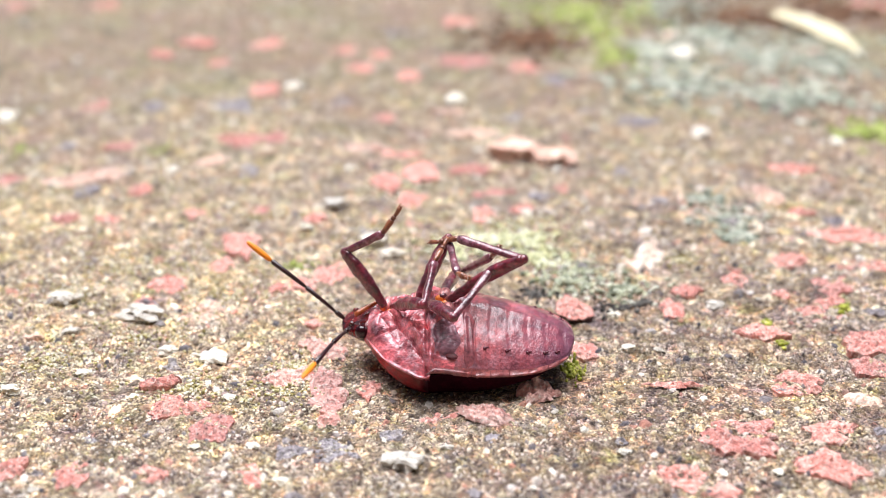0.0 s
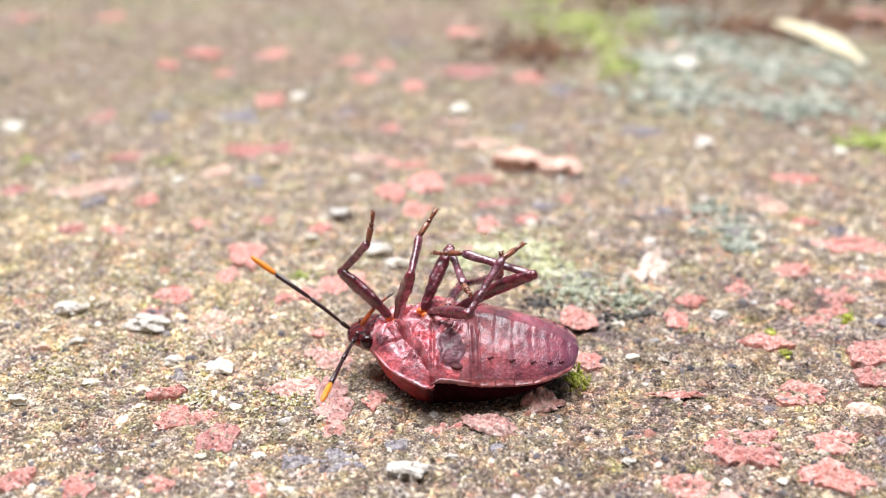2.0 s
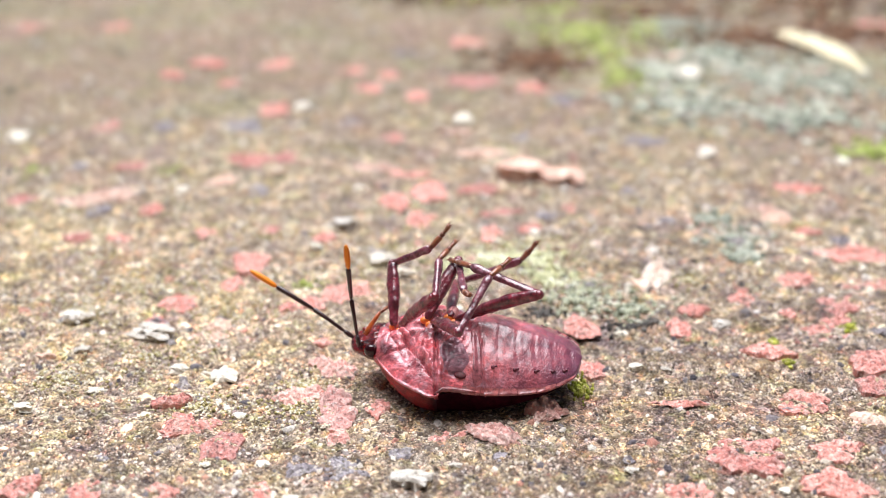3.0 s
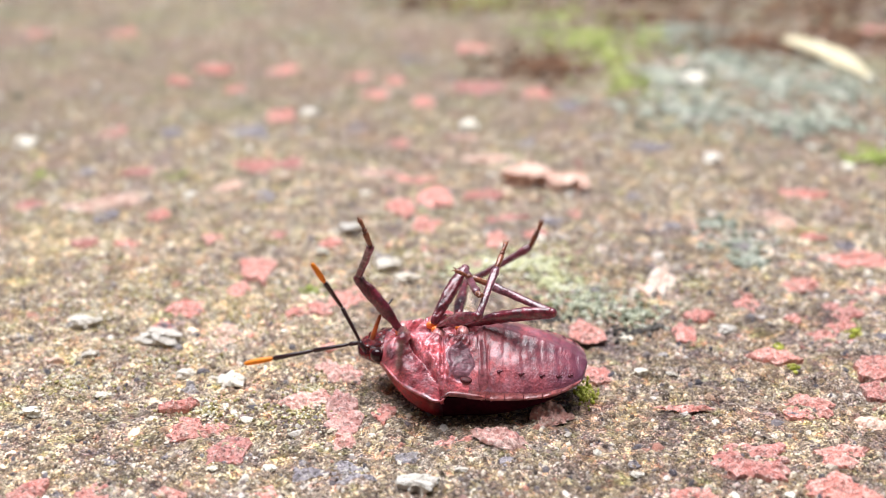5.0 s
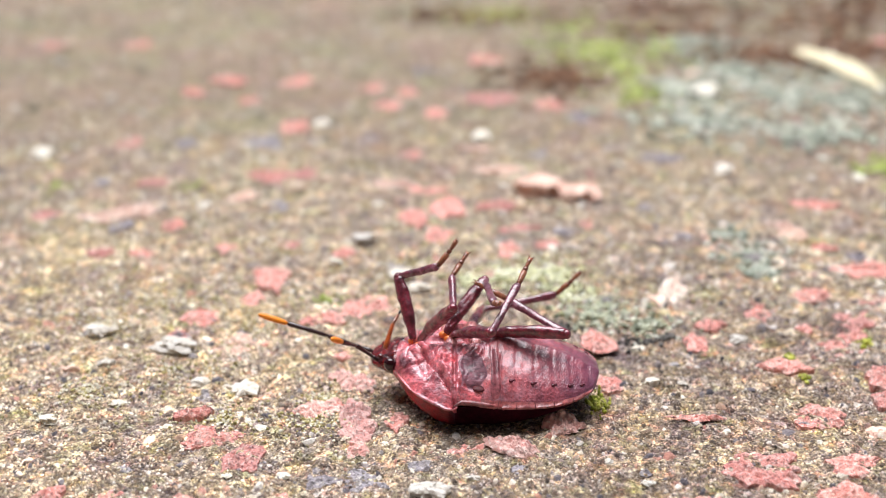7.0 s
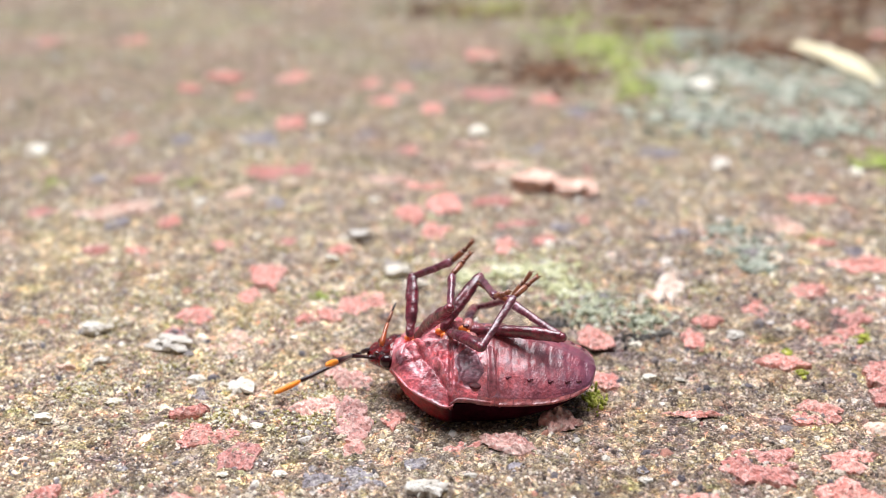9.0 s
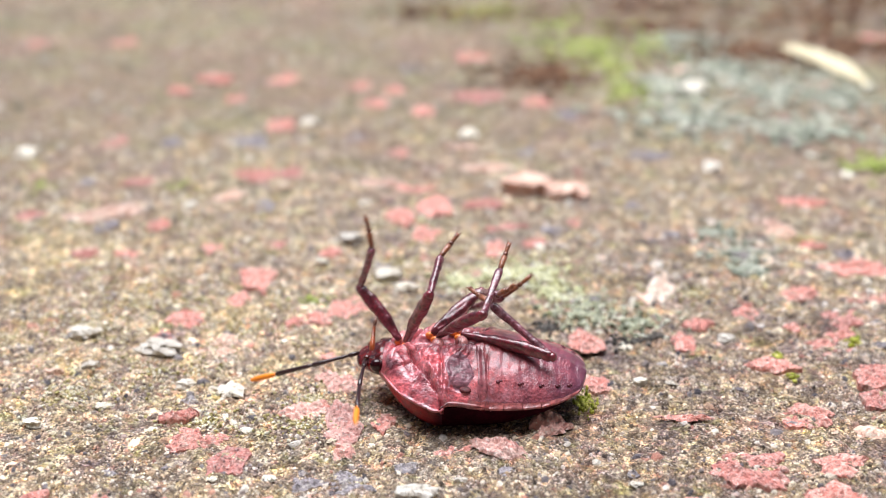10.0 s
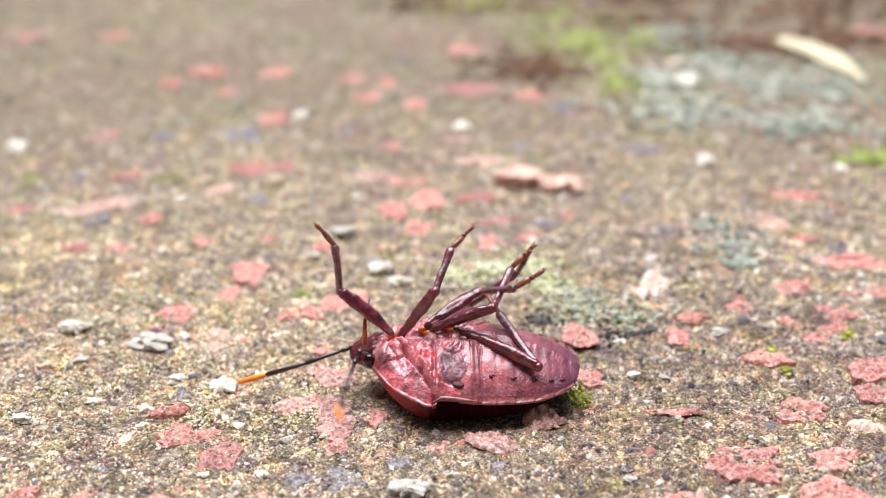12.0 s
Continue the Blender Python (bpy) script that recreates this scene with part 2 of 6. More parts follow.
MOSS_PALE = island_material("pale_moss", [(0.0, (0.20, 0.24, 0.06)), (0.4, (0.40, 0.48, 0.11)), (0.8, (0.60, 0.66, 0.24)), (1.0, (0.46, 0.38, 0.20))], 0.9)
MOSS = island_material("moss", [(0.0, (0.20, 0.23, 0.03)), (0.4, (0.44, 0.48, 0.06)), (0.8, (0.68, 0.68, 0.14)), (1.0, (0.50, 0.42, 0.18))], 0.9)
SOIL = island_material("brown_soil", [(0.0, (0.05, 0.026, 0.016)), (0.5, (0.17, 0.090, 0.050)), (1.0, (0.32, 0.16, 0.085))], 0.95)
CREAM = island_material("cream_crust", [(0.0, (0.30, 0.25, 0.09)), (0.25, (0.58, 0.50, 0.19)), (0.5, (0.78, 0.68, 0.40)), (0.75, (0.97, 0.92, 0.76))], 0.38)
CRUMB = island_material("dark_crumb", [(0.0, (0.035, 0.032, 0.03)), (0.6, (0.11, 0.10, 0.095)), (1.0, (0.24, 0.22, 0.19))], 0.85)
LEAF = stone_material("dry_leaf", (0.62, 0.52, 0.32), (0.80, 0.72, 0.52), (0.46, 0.34, 0.18), 0.6, 0.8, 0.4, 0.0)

BACK = cuticle("blackish_wing_case", (0.012, 0.0006, 0.0034), (0.030, 0.0016, 0.0075), 0.7, 0.4, 0.3, 0.0)
BACK.node_tree.nodes["Principled BSDF"].inputs["Specular IOR Level"].default_value = 0.04
SHIELD = cuticle("blood_red_shield", (0.22, 0.0018, 0.0080), (0.58, 0.0090, 0.0230), 0.36, 0.4, 0.3, 0.25)
SHIELD.node_tree.nodes["Principled BSDF"].inputs["Specular IOR Level"].default_value = 0.2
# red at the head end, near black where the wing cases begin
darken_to_rear(SHIELD, -5.2, -1.6, (0.018, 0.0010, 0.0045))
BELLY = cuticle("mauve_brown_belly", (0.064, 0.006, 0.016), (0.66, 0.138, 0.152), 0.40, 0.42, 0.85, 0.9, (0.040, 0.004, 0.010), (1.0, 0.8, 0.8), (0.72, 0.42, 0.51), 6.0, 0.28, gloss_share=0.45)
TAIL_TONE = (0.120, 0.034, 0.068)
THORAX = cuticle("rose_red_thorax", (0.100, 0.004, 0.014), (0.93, 0.205, 0.235), 0.38, 0.55, 0.8, 0.9, (0.070, 0.003, 0.009), (0.8, 1.2, 1.0), (0.94, 0.58, 0.68), 5.0, 0.26, gloss_share=0.5)
darken_to_rear(BELLY, 1.0, 10.5, TAIL_TONE)
RIM = cuticle("orange_pink_rim", (0.11, 0.018, 0.028), (0.50, 0.125, 0.115), 0.40, 0.45, 0.35, 0.6, (0.12, 0.018, 0.025), None, (0.58, 0.32, 0.33), 6.0, 0.28)
PLATE = cuticle("grey_scent_plate", (0.110, 0.026, 0.042), (0.42, 0.175, 0.220), 0.48, 0.7, 0.6, 0.35, (0.035, 0.008, 0.016), (0.6, 1.3, 1.0), (0.32, 0.19, 0.25), 4.0, 0.30)
FOLD = cuticle("lilac_hip_fold", (0.10, 0.016, 0.028), (0.42, 0.120, 0.140), 0.40, 0.5, 0.4, 0.7, sheen=0.26)
PORE = cuticle("dark_red_pore", (0.030, 0.001, 0.004), (0.15, 0.008, 0.014), 0.6, 1.6, 0.8, 0.05, pits=3.5)
HEAD = cuticle("dark_red_head", (0.024, 0.0008, 0.0012), (0.20, 0.008, 0.008), 0.24, 1.4, 0.6, 0.7, pits=3.5)
LEG = cuticle("maroon_leg", (0.032, 0.002, 0.007), (0.25, 0.018, 0.036), 0.30, 1.0, 0.9, 1.0, (0.018, 0.002, 0.005), None, (0.30, 0.10, 0.15), 3.5, 0.22, gloss_share=0.40)
TIBIA = cuticle("greyish_maroon_tibia", (0.046, 0.006, 0.014), (0.24, 0.042, 0.066), 0.30, 1.0, 0.9, 1.0, None, None, (0.54, 0.31, 0.39), 3.5, 0.24, gloss_share=0.55)
FOOT = cuticle("tan_brown_foot", (0.105, 0.026, 0.016), (0.46, 0.165, 0.075), 0.30, 0.9, 0.5, 0.5)
COXA = cuticle("rose_coxa", (0.26, 0.040, 0.045), (0.80, 0.34, 0.32), 0.32, 0.9, 0.6, 0.7, None, (3.4, 0.5, 0.5), None, 5.0, 0.2)
AMBER = plain("amber_joint", (0.78, 0.20, 0.035), 0.35, 0.5, 0.35, 2.0, 0.3)
AMBER_DARK = plain("brown_amber_beak", (0.42, 0.085, 0.018), 0.28, 0.5, 0.5, 1.2, 0.5)
EYE = plain("black_eye", (0.020, 0.001, 0.003), 0.12, 0.35, 0.3, 3.0, 0.25)
BLACK = plain("black_antenna", (0.026, 0.006, 0.008), 0.30, 0.5, 0.4, 1.5, 0.4)
ORANGE = plain("orange_antenna_tip", (0.90, 0.26, 0.02), 0.45, 0.4, 0.2, 0.8)
SPIRACLE = plain("dark_spiracle", (0.10, 0.012, 0.024), 0.45, 0.4, 0.4, 3.0, 0.1)


# ---- mesh helpers ----
def mesh_of(name, verts, faces, mat, smooth=True):
    me = bpy.data.meshes.new(name)
    me.from_pydata([tuple(c * MM for c in v) for v in verts], [], faces)
    me.materials.append(mat)
    if smooth:
        me.polygons.foreach_set("use_smooth", [True] * len(me.polygons))
    me.update()
    return me


def part(name, me, parent, label=""):
    ob = new(name, me)
    ob.parent = parent
    return tagged(ob, label) if label else ob


def tube(points, radii, sides=10, flat=1.0):
    """A closed tube through the points; radii give its thickness at each of them."""
    verts, faces = [], []
    n = len(points)
    for i, (p, r) in enumerate(zip(points, radii)):
        a, b = Vector(points[max(i - 1, 0)]), Vector(points[min(i + 1, n - 1)])
        d = (b - a).normalized()
        x = d.orthogonal().normalized() if abs(d.z) < 0.5 else d.cross(Vector((0, 1, 0))).normalized()
        y = d.cross(x)
        for k in range(sides):
            g = 2 * math.pi * k / sides
            q = Vector(p) + x * (r * math.cos(g)) + y * (r * flat * math.sin(g))
            verts.append(tuple(q))
    for i in range(n - 1):
        for k in range(sides):
            k2 = (k + 1) % sides
            faces.append((i * sides + k, i * sides + k2, (i + 1) * sides + k2, (i + 1) * sides + k))
    faces.append(tuple(range(sides))[::-1])
    faces.append(tuple((n - 1) * sides + k for k in range(sides)))
    return verts, faces


def joined(*pieces):
    verts, faces = [], []
    for v, f in pieces:
        o = len(verts)
        verts += v
        faces += [tuple(i + o for i in q) for q in f]
    return verts, faces


def ball(centre, size, rings=8, sides=12):
    verts, faces = [], []
    for i in range(rings + 1):
        a = math.pi * i / rings
        for k in range(sides):
            g = 2 * math.pi * k / sides
            verts.append((centre[0] + size[0] * math.sin(a) * math.cos(g), centre[1] + size[1] * math.sin(a) * math.sin(g), centre[2] + size[2] * math.cos(a)))
    for i in range(rings):
        for k in range(sides):
            k2 = (k + 1) % sides
            faces.append((i * sides + k, (i + 1) * sides + k, (i + 1) * sides + k2, i * sides + k2))
    return verts, faces


def curve_of(knots):
    xs, ys = [k[0] for k in knots], [k[1] for k in knots]

    def f(x):
        if x <= xs[0]:
            return ys[0]
        if x >= xs[-1]:
            return ys[-1]
        i = max(j for j in range(len(xs) - 1) if xs[j] <= x)
        h = xs[i + 1] - xs[i]
        u = (x - xs[i]) / h

        def slope(j):
            if j == 0 or j == len(xs) - 1:
                j0, j1 = max(j - 1, 0), min(j + 1, len(xs) - 1)
                return (ys[j1] - ys[j0]) / (xs[j1] - xs[j0])
            a, b = (ys[j] - ys[j - 1]) / (xs[j] - xs[j - 1]), (ys[j + 1] - ys[j]) / (xs[j + 1] - xs[j])
            return 0 if a * b <= 0 else 2 * a * b / (a + b)
        m0, m1 = slope(i) * h, slope(i + 1) * h
        return (2 * u**3 - 3 * u**2 + 1) * ys[i] + (u**3 - 2 * u**2 + u) * m0 + (-2 * u**3 + 3 * u**2) * ys[i + 1] + (u**3 - u**2) * m1
    return f


def lump(x, y, z):
    return noise.noise(Vector((x, y, z)))


# ---- ground ----
def relief(x, y):
    """Height of the concrete in mm at x, y in mm; even under the bug."""
    far = max(abs(x), abs(y))
    if far > 400:
        return 0.0
    h = 0.30 * lump(x * 0.09, y * 0.09, 3.1) + 0.28 * lump(x * 0.35, y * 0.35, 7.7) + 0.28 * lump(x * 0.9, y * 0.9, 1.3) + 0.20 * lump(x * 2.0, y * 2.0, 5.3)
    return h * min(1.0, max(0.0, (400 - far) / 100)) - 0.08


def axis(lo, hi, fine_lo, fine_hi, step, reach):
    """Even fine steps in the middle, twice as wide ones round it, then ever wider ones out to the horizon."""
    a, x = [lo], lo
    while x < hi:
        x += step if fine_lo <= x < fine_hi else 2 * step
        a.append(x)
    up, down, s = [a[-1]], [a[0]], 2 * step
    while up[-1] < reach:
        s *= 1.35
        up.append(up[-1] + s)
        down.append(down[-1] - s)
    return down[:0:-1] + a + up[1:]


def build_ground():
    xs, ys = axis(-62, 62, -38, 38, 0.28, 400000), axis(-42, 130, -22, 34, 0.28, 400000)
    verts = [(x, y, relief(x, y)) for y in ys for x in xs]
    w = len(xs)
    faces = [(j * w + i, j * w + i + 1, (j + 1) * w + i + 1, (j + 1) * w + i) for j in range(len(ys) - 1) for i in range(w - 1)]
    ob = new("ground", mesh_of("ground", verts, faces, CONCRETE))
    return tagged(ob, "weathered tan concrete set with red brick chips and grit", "ground", kind="structure")


ground = build_ground()


def build_sky_blocker():
    """A plain dark slab added out of view behind the camera to block sky light."""
    bm = bmesh.new()
    bmesh.ops.create_cube(bm, size=1.0, matrix=Matrix.Translation((0, -0.30, 0.38)) @ Matrix.Diagonal((3.0, 0.15, 0.80, 1)))
    bmesh.ops.bevel(bm, geom=bm.edges[:], offset=0.006, segments=2, affect="EDGES")
    me = bpy.data.meshes.new("wall_south")
    bm.to_mesh(me)
    bm.free()
    me.materials.append(BLOCKER)
    tagged(new("wall_south", me), "plain dark slab added behind the camera to block sky light", "wall", kind="structure")


build_sky_blocker()


def slab(seed, w, d, h):
    """A broken chip: ragged outline, hollows and crests on top, thin edges that run into the ground."""
    sides, rings = (64, 14) if w > 3 else (36, 8)
    verts, faces = [(0, 0, h)], []
    rnd = random.Random(round(seed * 100))
    count = rnd.randint(5, 8)
    corners = [((k + rnd.uniform(-0.32, 0.32)) * 2 * math.pi / count, rnd.uniform(0.72, 1.38)) for k in range(count)]
    corners = [Vector((r * math.cos(a), r * math.sin(a))) for a, r in corners]
    x0, x1, y0, y1 = min(p.x for p in corners), max(p.x for p in corners), min(p.y for p in corners), max(p.y for p in corners)
    corners = [Vector(((2 * p.x - x0 - x1) / (x1 - x0), (2 * p.y - y0 - y1) / (y1 - y0))) for p in corners]

    def outline(g):
        """Distance to the broken edge, straight from corner to corner."""
        d, best = Vector((math.cos(g), math.sin(g))), 0.5
        for p, q in zip(corners, corners[1:] + corners[:1]):
            e = q - p
            den = d.x * e.y - d.y * e.x
            if abs(den) > 1e-6:
                along, at = (p.x * e.y - p.y * e.x) / den, (p.x * d.y - p.y * d.x) / den
                if along > 0 and -0.001 <= at <= 1.001:
                    best = max(best, along)
        return min(best, 1.5)
    edge = [outline(2 * math.pi * k / sides) for k in range(sides)]
    for i in range(1, rings + 2):
        q = min(i / rings, 1.0)
        for k in range(sides):
            g = 2 * math.pi * k / sides
            cx, cy = math.cos(g), math.sin(g)
            r = edge[k] * (1 + 0.22 * lump(cx * 2.2, cy * 2.2 + seed * 2.3, seed) + 0.20 * lump(cx * 5.5 + seed, cy * 5.5, seed))
            x, y = 0.5 * w * cx * r * q, 0.5 * d * cy * r * q
            crest = lump(x * 0.55, y * 0.75, seed * 3) + 0.7 * lump(x * 1.5, y * 1.7, seed * 3) + 0.75 * lump(x * 2.9, y * 2.9, seed)
            z = h * (1 - 0.75 * q ** 6) + (0.26 + 0.5 * h) * crest * (1 - 0.6 * q ** 6) - 0.02
            if i > rings:
                x, y, z = x * 1.03, y * 1.03, -0.7
            verts.append((x, y, z))
    for k in range(sides):
        faces.append((0, 1 + k, 1 + (k + 1) % sides))
    for i in range(rings):
        for k in range(sides):
            k2 = (k + 1) % sides
            a = 1 + i * sides
            faces.append((a + k, a + sides + k, a + sides + k2, a + k2))
    return verts, faces


def rock(seed, w, d, h, rough=0.25, rings=7, sides=14, blunt=0.55):
    """A worn stone: w by d across and h high, its underside below its base."""
    verts, faces = [], []
    for i in range(rings + 1):
        a = math.pi * i / rings
        for k in range(sides):
            g = 2 * math.pi * k / sides
            sx, sy, sz = math.sin(a) * math.cos(g), math.sin(a) * math.sin(g), math.cos(a)
            r = 1 + rough * 1.5 * lump(sx * 1.3 + seed * 7.1, sy * 1.3, sz * 1.3 + seed) + rough * lump(sx * 3.1, sy * 3.1 + seed * 3.3, sz * 3.1)
            flat = math.copysign(abs(sz) ** blunt, sz)
            verts.append((0.5 * w * sx * r, 0.5 * d * sy * r, h * (0.25 + 0.75 * flat) * (1 + 0.35 * rough * lump(sx * 4, sy * 4, seed * 1.7)) if sz > 0 else h * (0.25 + 0.8 * flat)))
    for i in range(rings):
        for k in range(sides):
            k2 = (k + 1) % sides
            faces.append((i * sides + k, (i + 1) * sides + k, (i + 1) * sides + k2, i * sides + k2))
    return verts, faces


SEED = [0]


def chip(name, mat, x, y, w, d, h, turn=0, rough=0.3, blunt=0.4):
    """A piece bedded in the concrete: a broken chip where it is flat, else a worn stone."""
    SEED[0] += 1
    seed = SEED[0] * 1.37
    shape = slab(seed, w, d, 0.6 * h) if blunt < 0.45 else rock(seed, w, max(d, 0.6 * w), min(h, 0.34 * w), rough, 10, 18, blunt)
    ob = part(name, mesh_of(name, *shape, mat, False), ground)
    ob.matrix_local = pose(x * MM, y * MM, (relief(x, y) + 0.02) * MM, 0, 0, turn)
    return ob


def loose(name, mat, label, category, x, y, w, d, h, turn=0, tilt=0):
    """A broken piece that lies on the concrete."""
    SEED[0] += 1
    v, f = slab(SEED[0] * 1.37, w, d, h)
    v = [(p[0], p[1], max(p[2], -0.05) + 0.12 * lump(p[0] * 0.8, p[1] * 0.8, 3)) for p in v]
    ob = new(name, mesh_of(name, v, f, mat, False))
    ob.matrix_world = pose(x * MM, y * MM, (relief(x, y) + 0.12) * MM, tilt, 0, turn)
    return tagged(ob, label, category, "loose stones on the concrete")


# brick chips and pebbles bedded in the concrete: x, y, width, depth, height, turn
chip("brick_chip", BRICK, -17.6, -8.0, 3.1, 4.2, 0.36, 173, 0.42, 0.32)
chip("brick_chip", BRICK, -20.5, -4.9, 5.7, 3.5, 0.36, 8, 0.42, 0.32)
chip("brick_chip", BRICK, -22.6, -2.1, 3.3, 1.6, 0.36, 184, 0.42, 0.32)
chip("brick_chip", BRICK, -26.8, 12.2, 2.5, 2.6, 0.30, 166, 0.42, 0.32)
chip("brick_chip", BRICK, -25.4, 15.0, 3.9, 3.3, 0.36, 7, 0.42, 0.32)
chip("brick_chip", BRICK, -20.0, 22.8, 3.6, 5.8, 0.36, 4, 0.42, 0.32)
chip("brick_chip", BRICK, -21.0, 19.1, 2.7, 3.6, 0.33, -10, 0.42, 0.32)
chip("brick_chip", BRICK, -13.8, 14.9, 4.4, 2.7, 0.36, 10, 0.42, 0.32)
chip("brick_chip", BRICK, -9.8, 17.6, 5.1, 4.7, 0.36, 1, 0.42, 0.32)
chip("brick_chip", BRICK, -6.0, -2.9, 1.9, 3.0, 0.23, 172, 0.42, 0.32)
chip("brick_chip", BRICK, 21.8, -9.5, 6.1, 4.7, 0.36, 172, 0.42, 0.32)
chip("brick_chip", BRICK, 29.3, -9.1, 4.0, 3.3, 0.36, -8, 0.42, 0.32)
chip("brick_chip", BRICK, 27.9, -13.2, 6.1, 3.9, 0.36, -9, 0.42, 0.32)
chip("brick_chip", BRICK, 17.1, -14.2, 3.5, 3.5, 0.36, -10, 0.42, 0.32)
chip("brick_chip", BRICK, 19.6, -16.1, 2.6, 2.4, 0.31, 178, 0.42, 0.32)
chip("brick_chip", BRICK, -26.4, -14.0, 2.4, 3.5, 0.29, -13, 0.42, 0.32)
chip("brick_chip", BRICK, -21.0, -14.2, 3.1, 2.1, 0.36, -8, 0.42, 0.32)
chip("brick_chip", BRICK, -31.4, -13.5, 2.8, 2.6, 0.34, 12, 0.42, 0.32)
chip("brick_chip", BRICK, -14.0, -14.2, 2.2, 3.2, 0.26, 10, 0.42, 0.32)
chip("brick_chip", BRICK, -0.3, -6.6, 2.8, 1.9, 0.34, -5, 0.42, 0.32)
chip("brick_chip", BRICK, 28.5, -1.6, 4.1, 3.7, 0.36, 1, 0.42, 0.32)
chip("brick_chip", BRICK, 27.3, 6.1, 4.6, 2.5, 0.36, 183, 0.42, 0.32)
chip("brick_chip", BRICK, 34.3, 10.6, 5.5, 5.5, 0.36, 12, 0.42, 0.32)
chip("brick_chip", BRICK, 36.1, 15.0, 3.9, 3.7, 0.36, 171, 0.42, 0.32)
chip("brick_chip", BRICK, 36.2, 4.2, 4.7, 3.8, 0.36, -5, 0.42, 0.32)
chip("brick_chip", BRICK, 35.2, 0.4, 3.5, 3.4, 0.36, -2, 0.42, 0.32)
chip("brick_chip", BRICK, 27.9, 16.7, 3.6, 3.9, 0.36, -6, 0.42, 0.32)
chip("brick_chip", BRICK, 33.6, 20.3, 4.0, 3.5, 0.36, -5, 0.42, 0.32)
chip("brick_chip", BRICK, 40.9, 26.4, 8.7, 4.3, 0.36, 182, 0.42, 0.32)
chip("brick_chip", BRICK, 39.9, 19.4, 6.9, 3.0, 0.36, 184, 0.42, 0.32)
chip("brick_chip", BRICK, 22.4, 13.9, 2.7, 2.8, 0.32, -12, 0.42, 0.32)
chip("brick_chip", BRICK, 20.5, 10.4, 2.3, 3.6, 0.27, 8, 0.42, 0.32)
chip("brick_chip", BRICK, 11.9, 3.1, 2.5, 3.3, 0.30, 5, 0.42, 0.32)
chip("brick_chip", BRICK, -39.3, 30.1, 3.4, 3.0, 0.36, 0, 0.42, 0.32)
chip("brick_chip", BRICK, -34.8, 29.9, 3.2, 2.2, 0.36, 170, 0.42, 0.32)
chip("brick_chip", BRICK, -26.0, 31.3, 2.5, 2.9, 0.30, 13, 0.42, 0.32)
chip("brick_chip", BRICK, -19.3, 32.0, 3.3, 4.2, 0.36, 12, 0.42, 0.32)
chip("brick_chip", BRICK, -13.2, 29.9, 2.5, 2.2, 0.30, 9, 0.42, 0.32)
chip("brick_chip", BRICK, -33.0, 37.3, 2.9, 3.3, 0.35, 1, 0.42, 0.32)
chip("brick_chip", BRICK, -24.8, 52.6, 7.2, 4.2, 0.36, -3, 0.42, 0.32)
chip("brick_chip", BRICK, -20.0, 53.4, 5.5, 3.4, 0.36, 189, 0.42, 0.32)
chip("brick_chip", BRICK, -5.2, 48.2, 5.6, 2.4, 0.36, -12, 0.42, 0.32)
chip("brick_chip", BRICK, -2.7, 43.0, 4.2, 6.6, 0.36, 3, 0.42, 0.32)
chip("brick_chip", BRICK, -6.4, 39.0, 3.9, 4.6, 0.36, -10, 0.42, 0.32)
chip("brick_chip", BRICK, -3.4, 35.0, 3.5, 4.6, 0.36, 12, 0.42, 0.32)
chip("brick_chip", BRICK, 3.0, 43.3, 4.6, 2.5, 0.36, -4, 0.42, 0.32)
chip("brick_chip", BRICK, 5.2, 37.4, 5.2, 2.3, 0.36, 10, 0.42, 0.32)
chip("brick_chip", BRICK, 13.3, 38.1, 2.1, 3.4, 0.25, 7, 0.42, 0.32)
chip("brick_chip", BRICK, 4.3, 31.1, 2.4, 3.7, 0.28, 2, 0.42, 0.32)
chip("brick_chip", BRICK, 8.4, 32.2, 2.7, 2.2, 0.33, 10, 0.42, 0.32)
chip("brick_chip", BRICK, 37.7, 31.6, 3.1, 2.3, 0.36, -1, 0.42, 0.32)
chip("brick_chip", BRICK, 39.6, 43.3, 5.6, 2.4, 0.36, -8, 0.42, 0.32)
chip("brick_chip", BRICK, -48.0, 40.0, 4.1, 3.5, 0.36, 183, 0.42, 0.32)
chip("brick_chip", BRICK, -26.5, 93.0, 4.5, 7.2, 0.36, -4, 0.42, 0.32)
chip("brick_chip", BRICK, -23.8, 71.3, 4.0, 5.8, 0.36, 181, 0.42, 0.32)
chip("brick_chip", BRICK, -32.1, 83.4, 3.3, 3.9, 0.36, 5, 0.42, 0.32)
chip("brick_chip", BRICK, -14.4, 90.1, 3.6, 4.7, 0.36, -9, 0.42, 0.32)
chip("brick_chip", BRICK, -11.9, 80.7, 4.9, 4.8, 0.36, 3, 0.42, 0.32)
chip("brick_chip", BRICK, -9.3, 87.8, 3.4, 4.6, 0.36, 185, 0.42, 0.32)
chip("brick_chip", BRICK, -4.5, 77.1, 3.6, 5.1, 0.36, -9, 0.42, 0.32)
chip("brick_chip", BRICK, -7.1, 60.6, 3.6, 4.1, 0.36, -11, 0.42, 0.32)
chip("brick_chip", BRICK, 3.6, 83.4, 7.9, 5.5, 0.36, 180, 0.42, 0.32)
chip("brick_chip", BRICK, 11.8, 81.3, 5.0, 5.9, 0.36, -13, 0.42, 0.32)
chip("brick_chip", BRICK, -44.9, 65.3, 3.2, 4.3, 0.36, 182, 0.42, 0.32)
chip("brick_chip", BRICK, -41.2, 87.8, 3.6, 4.2, 0.36, -1, 0.42, 0.32)
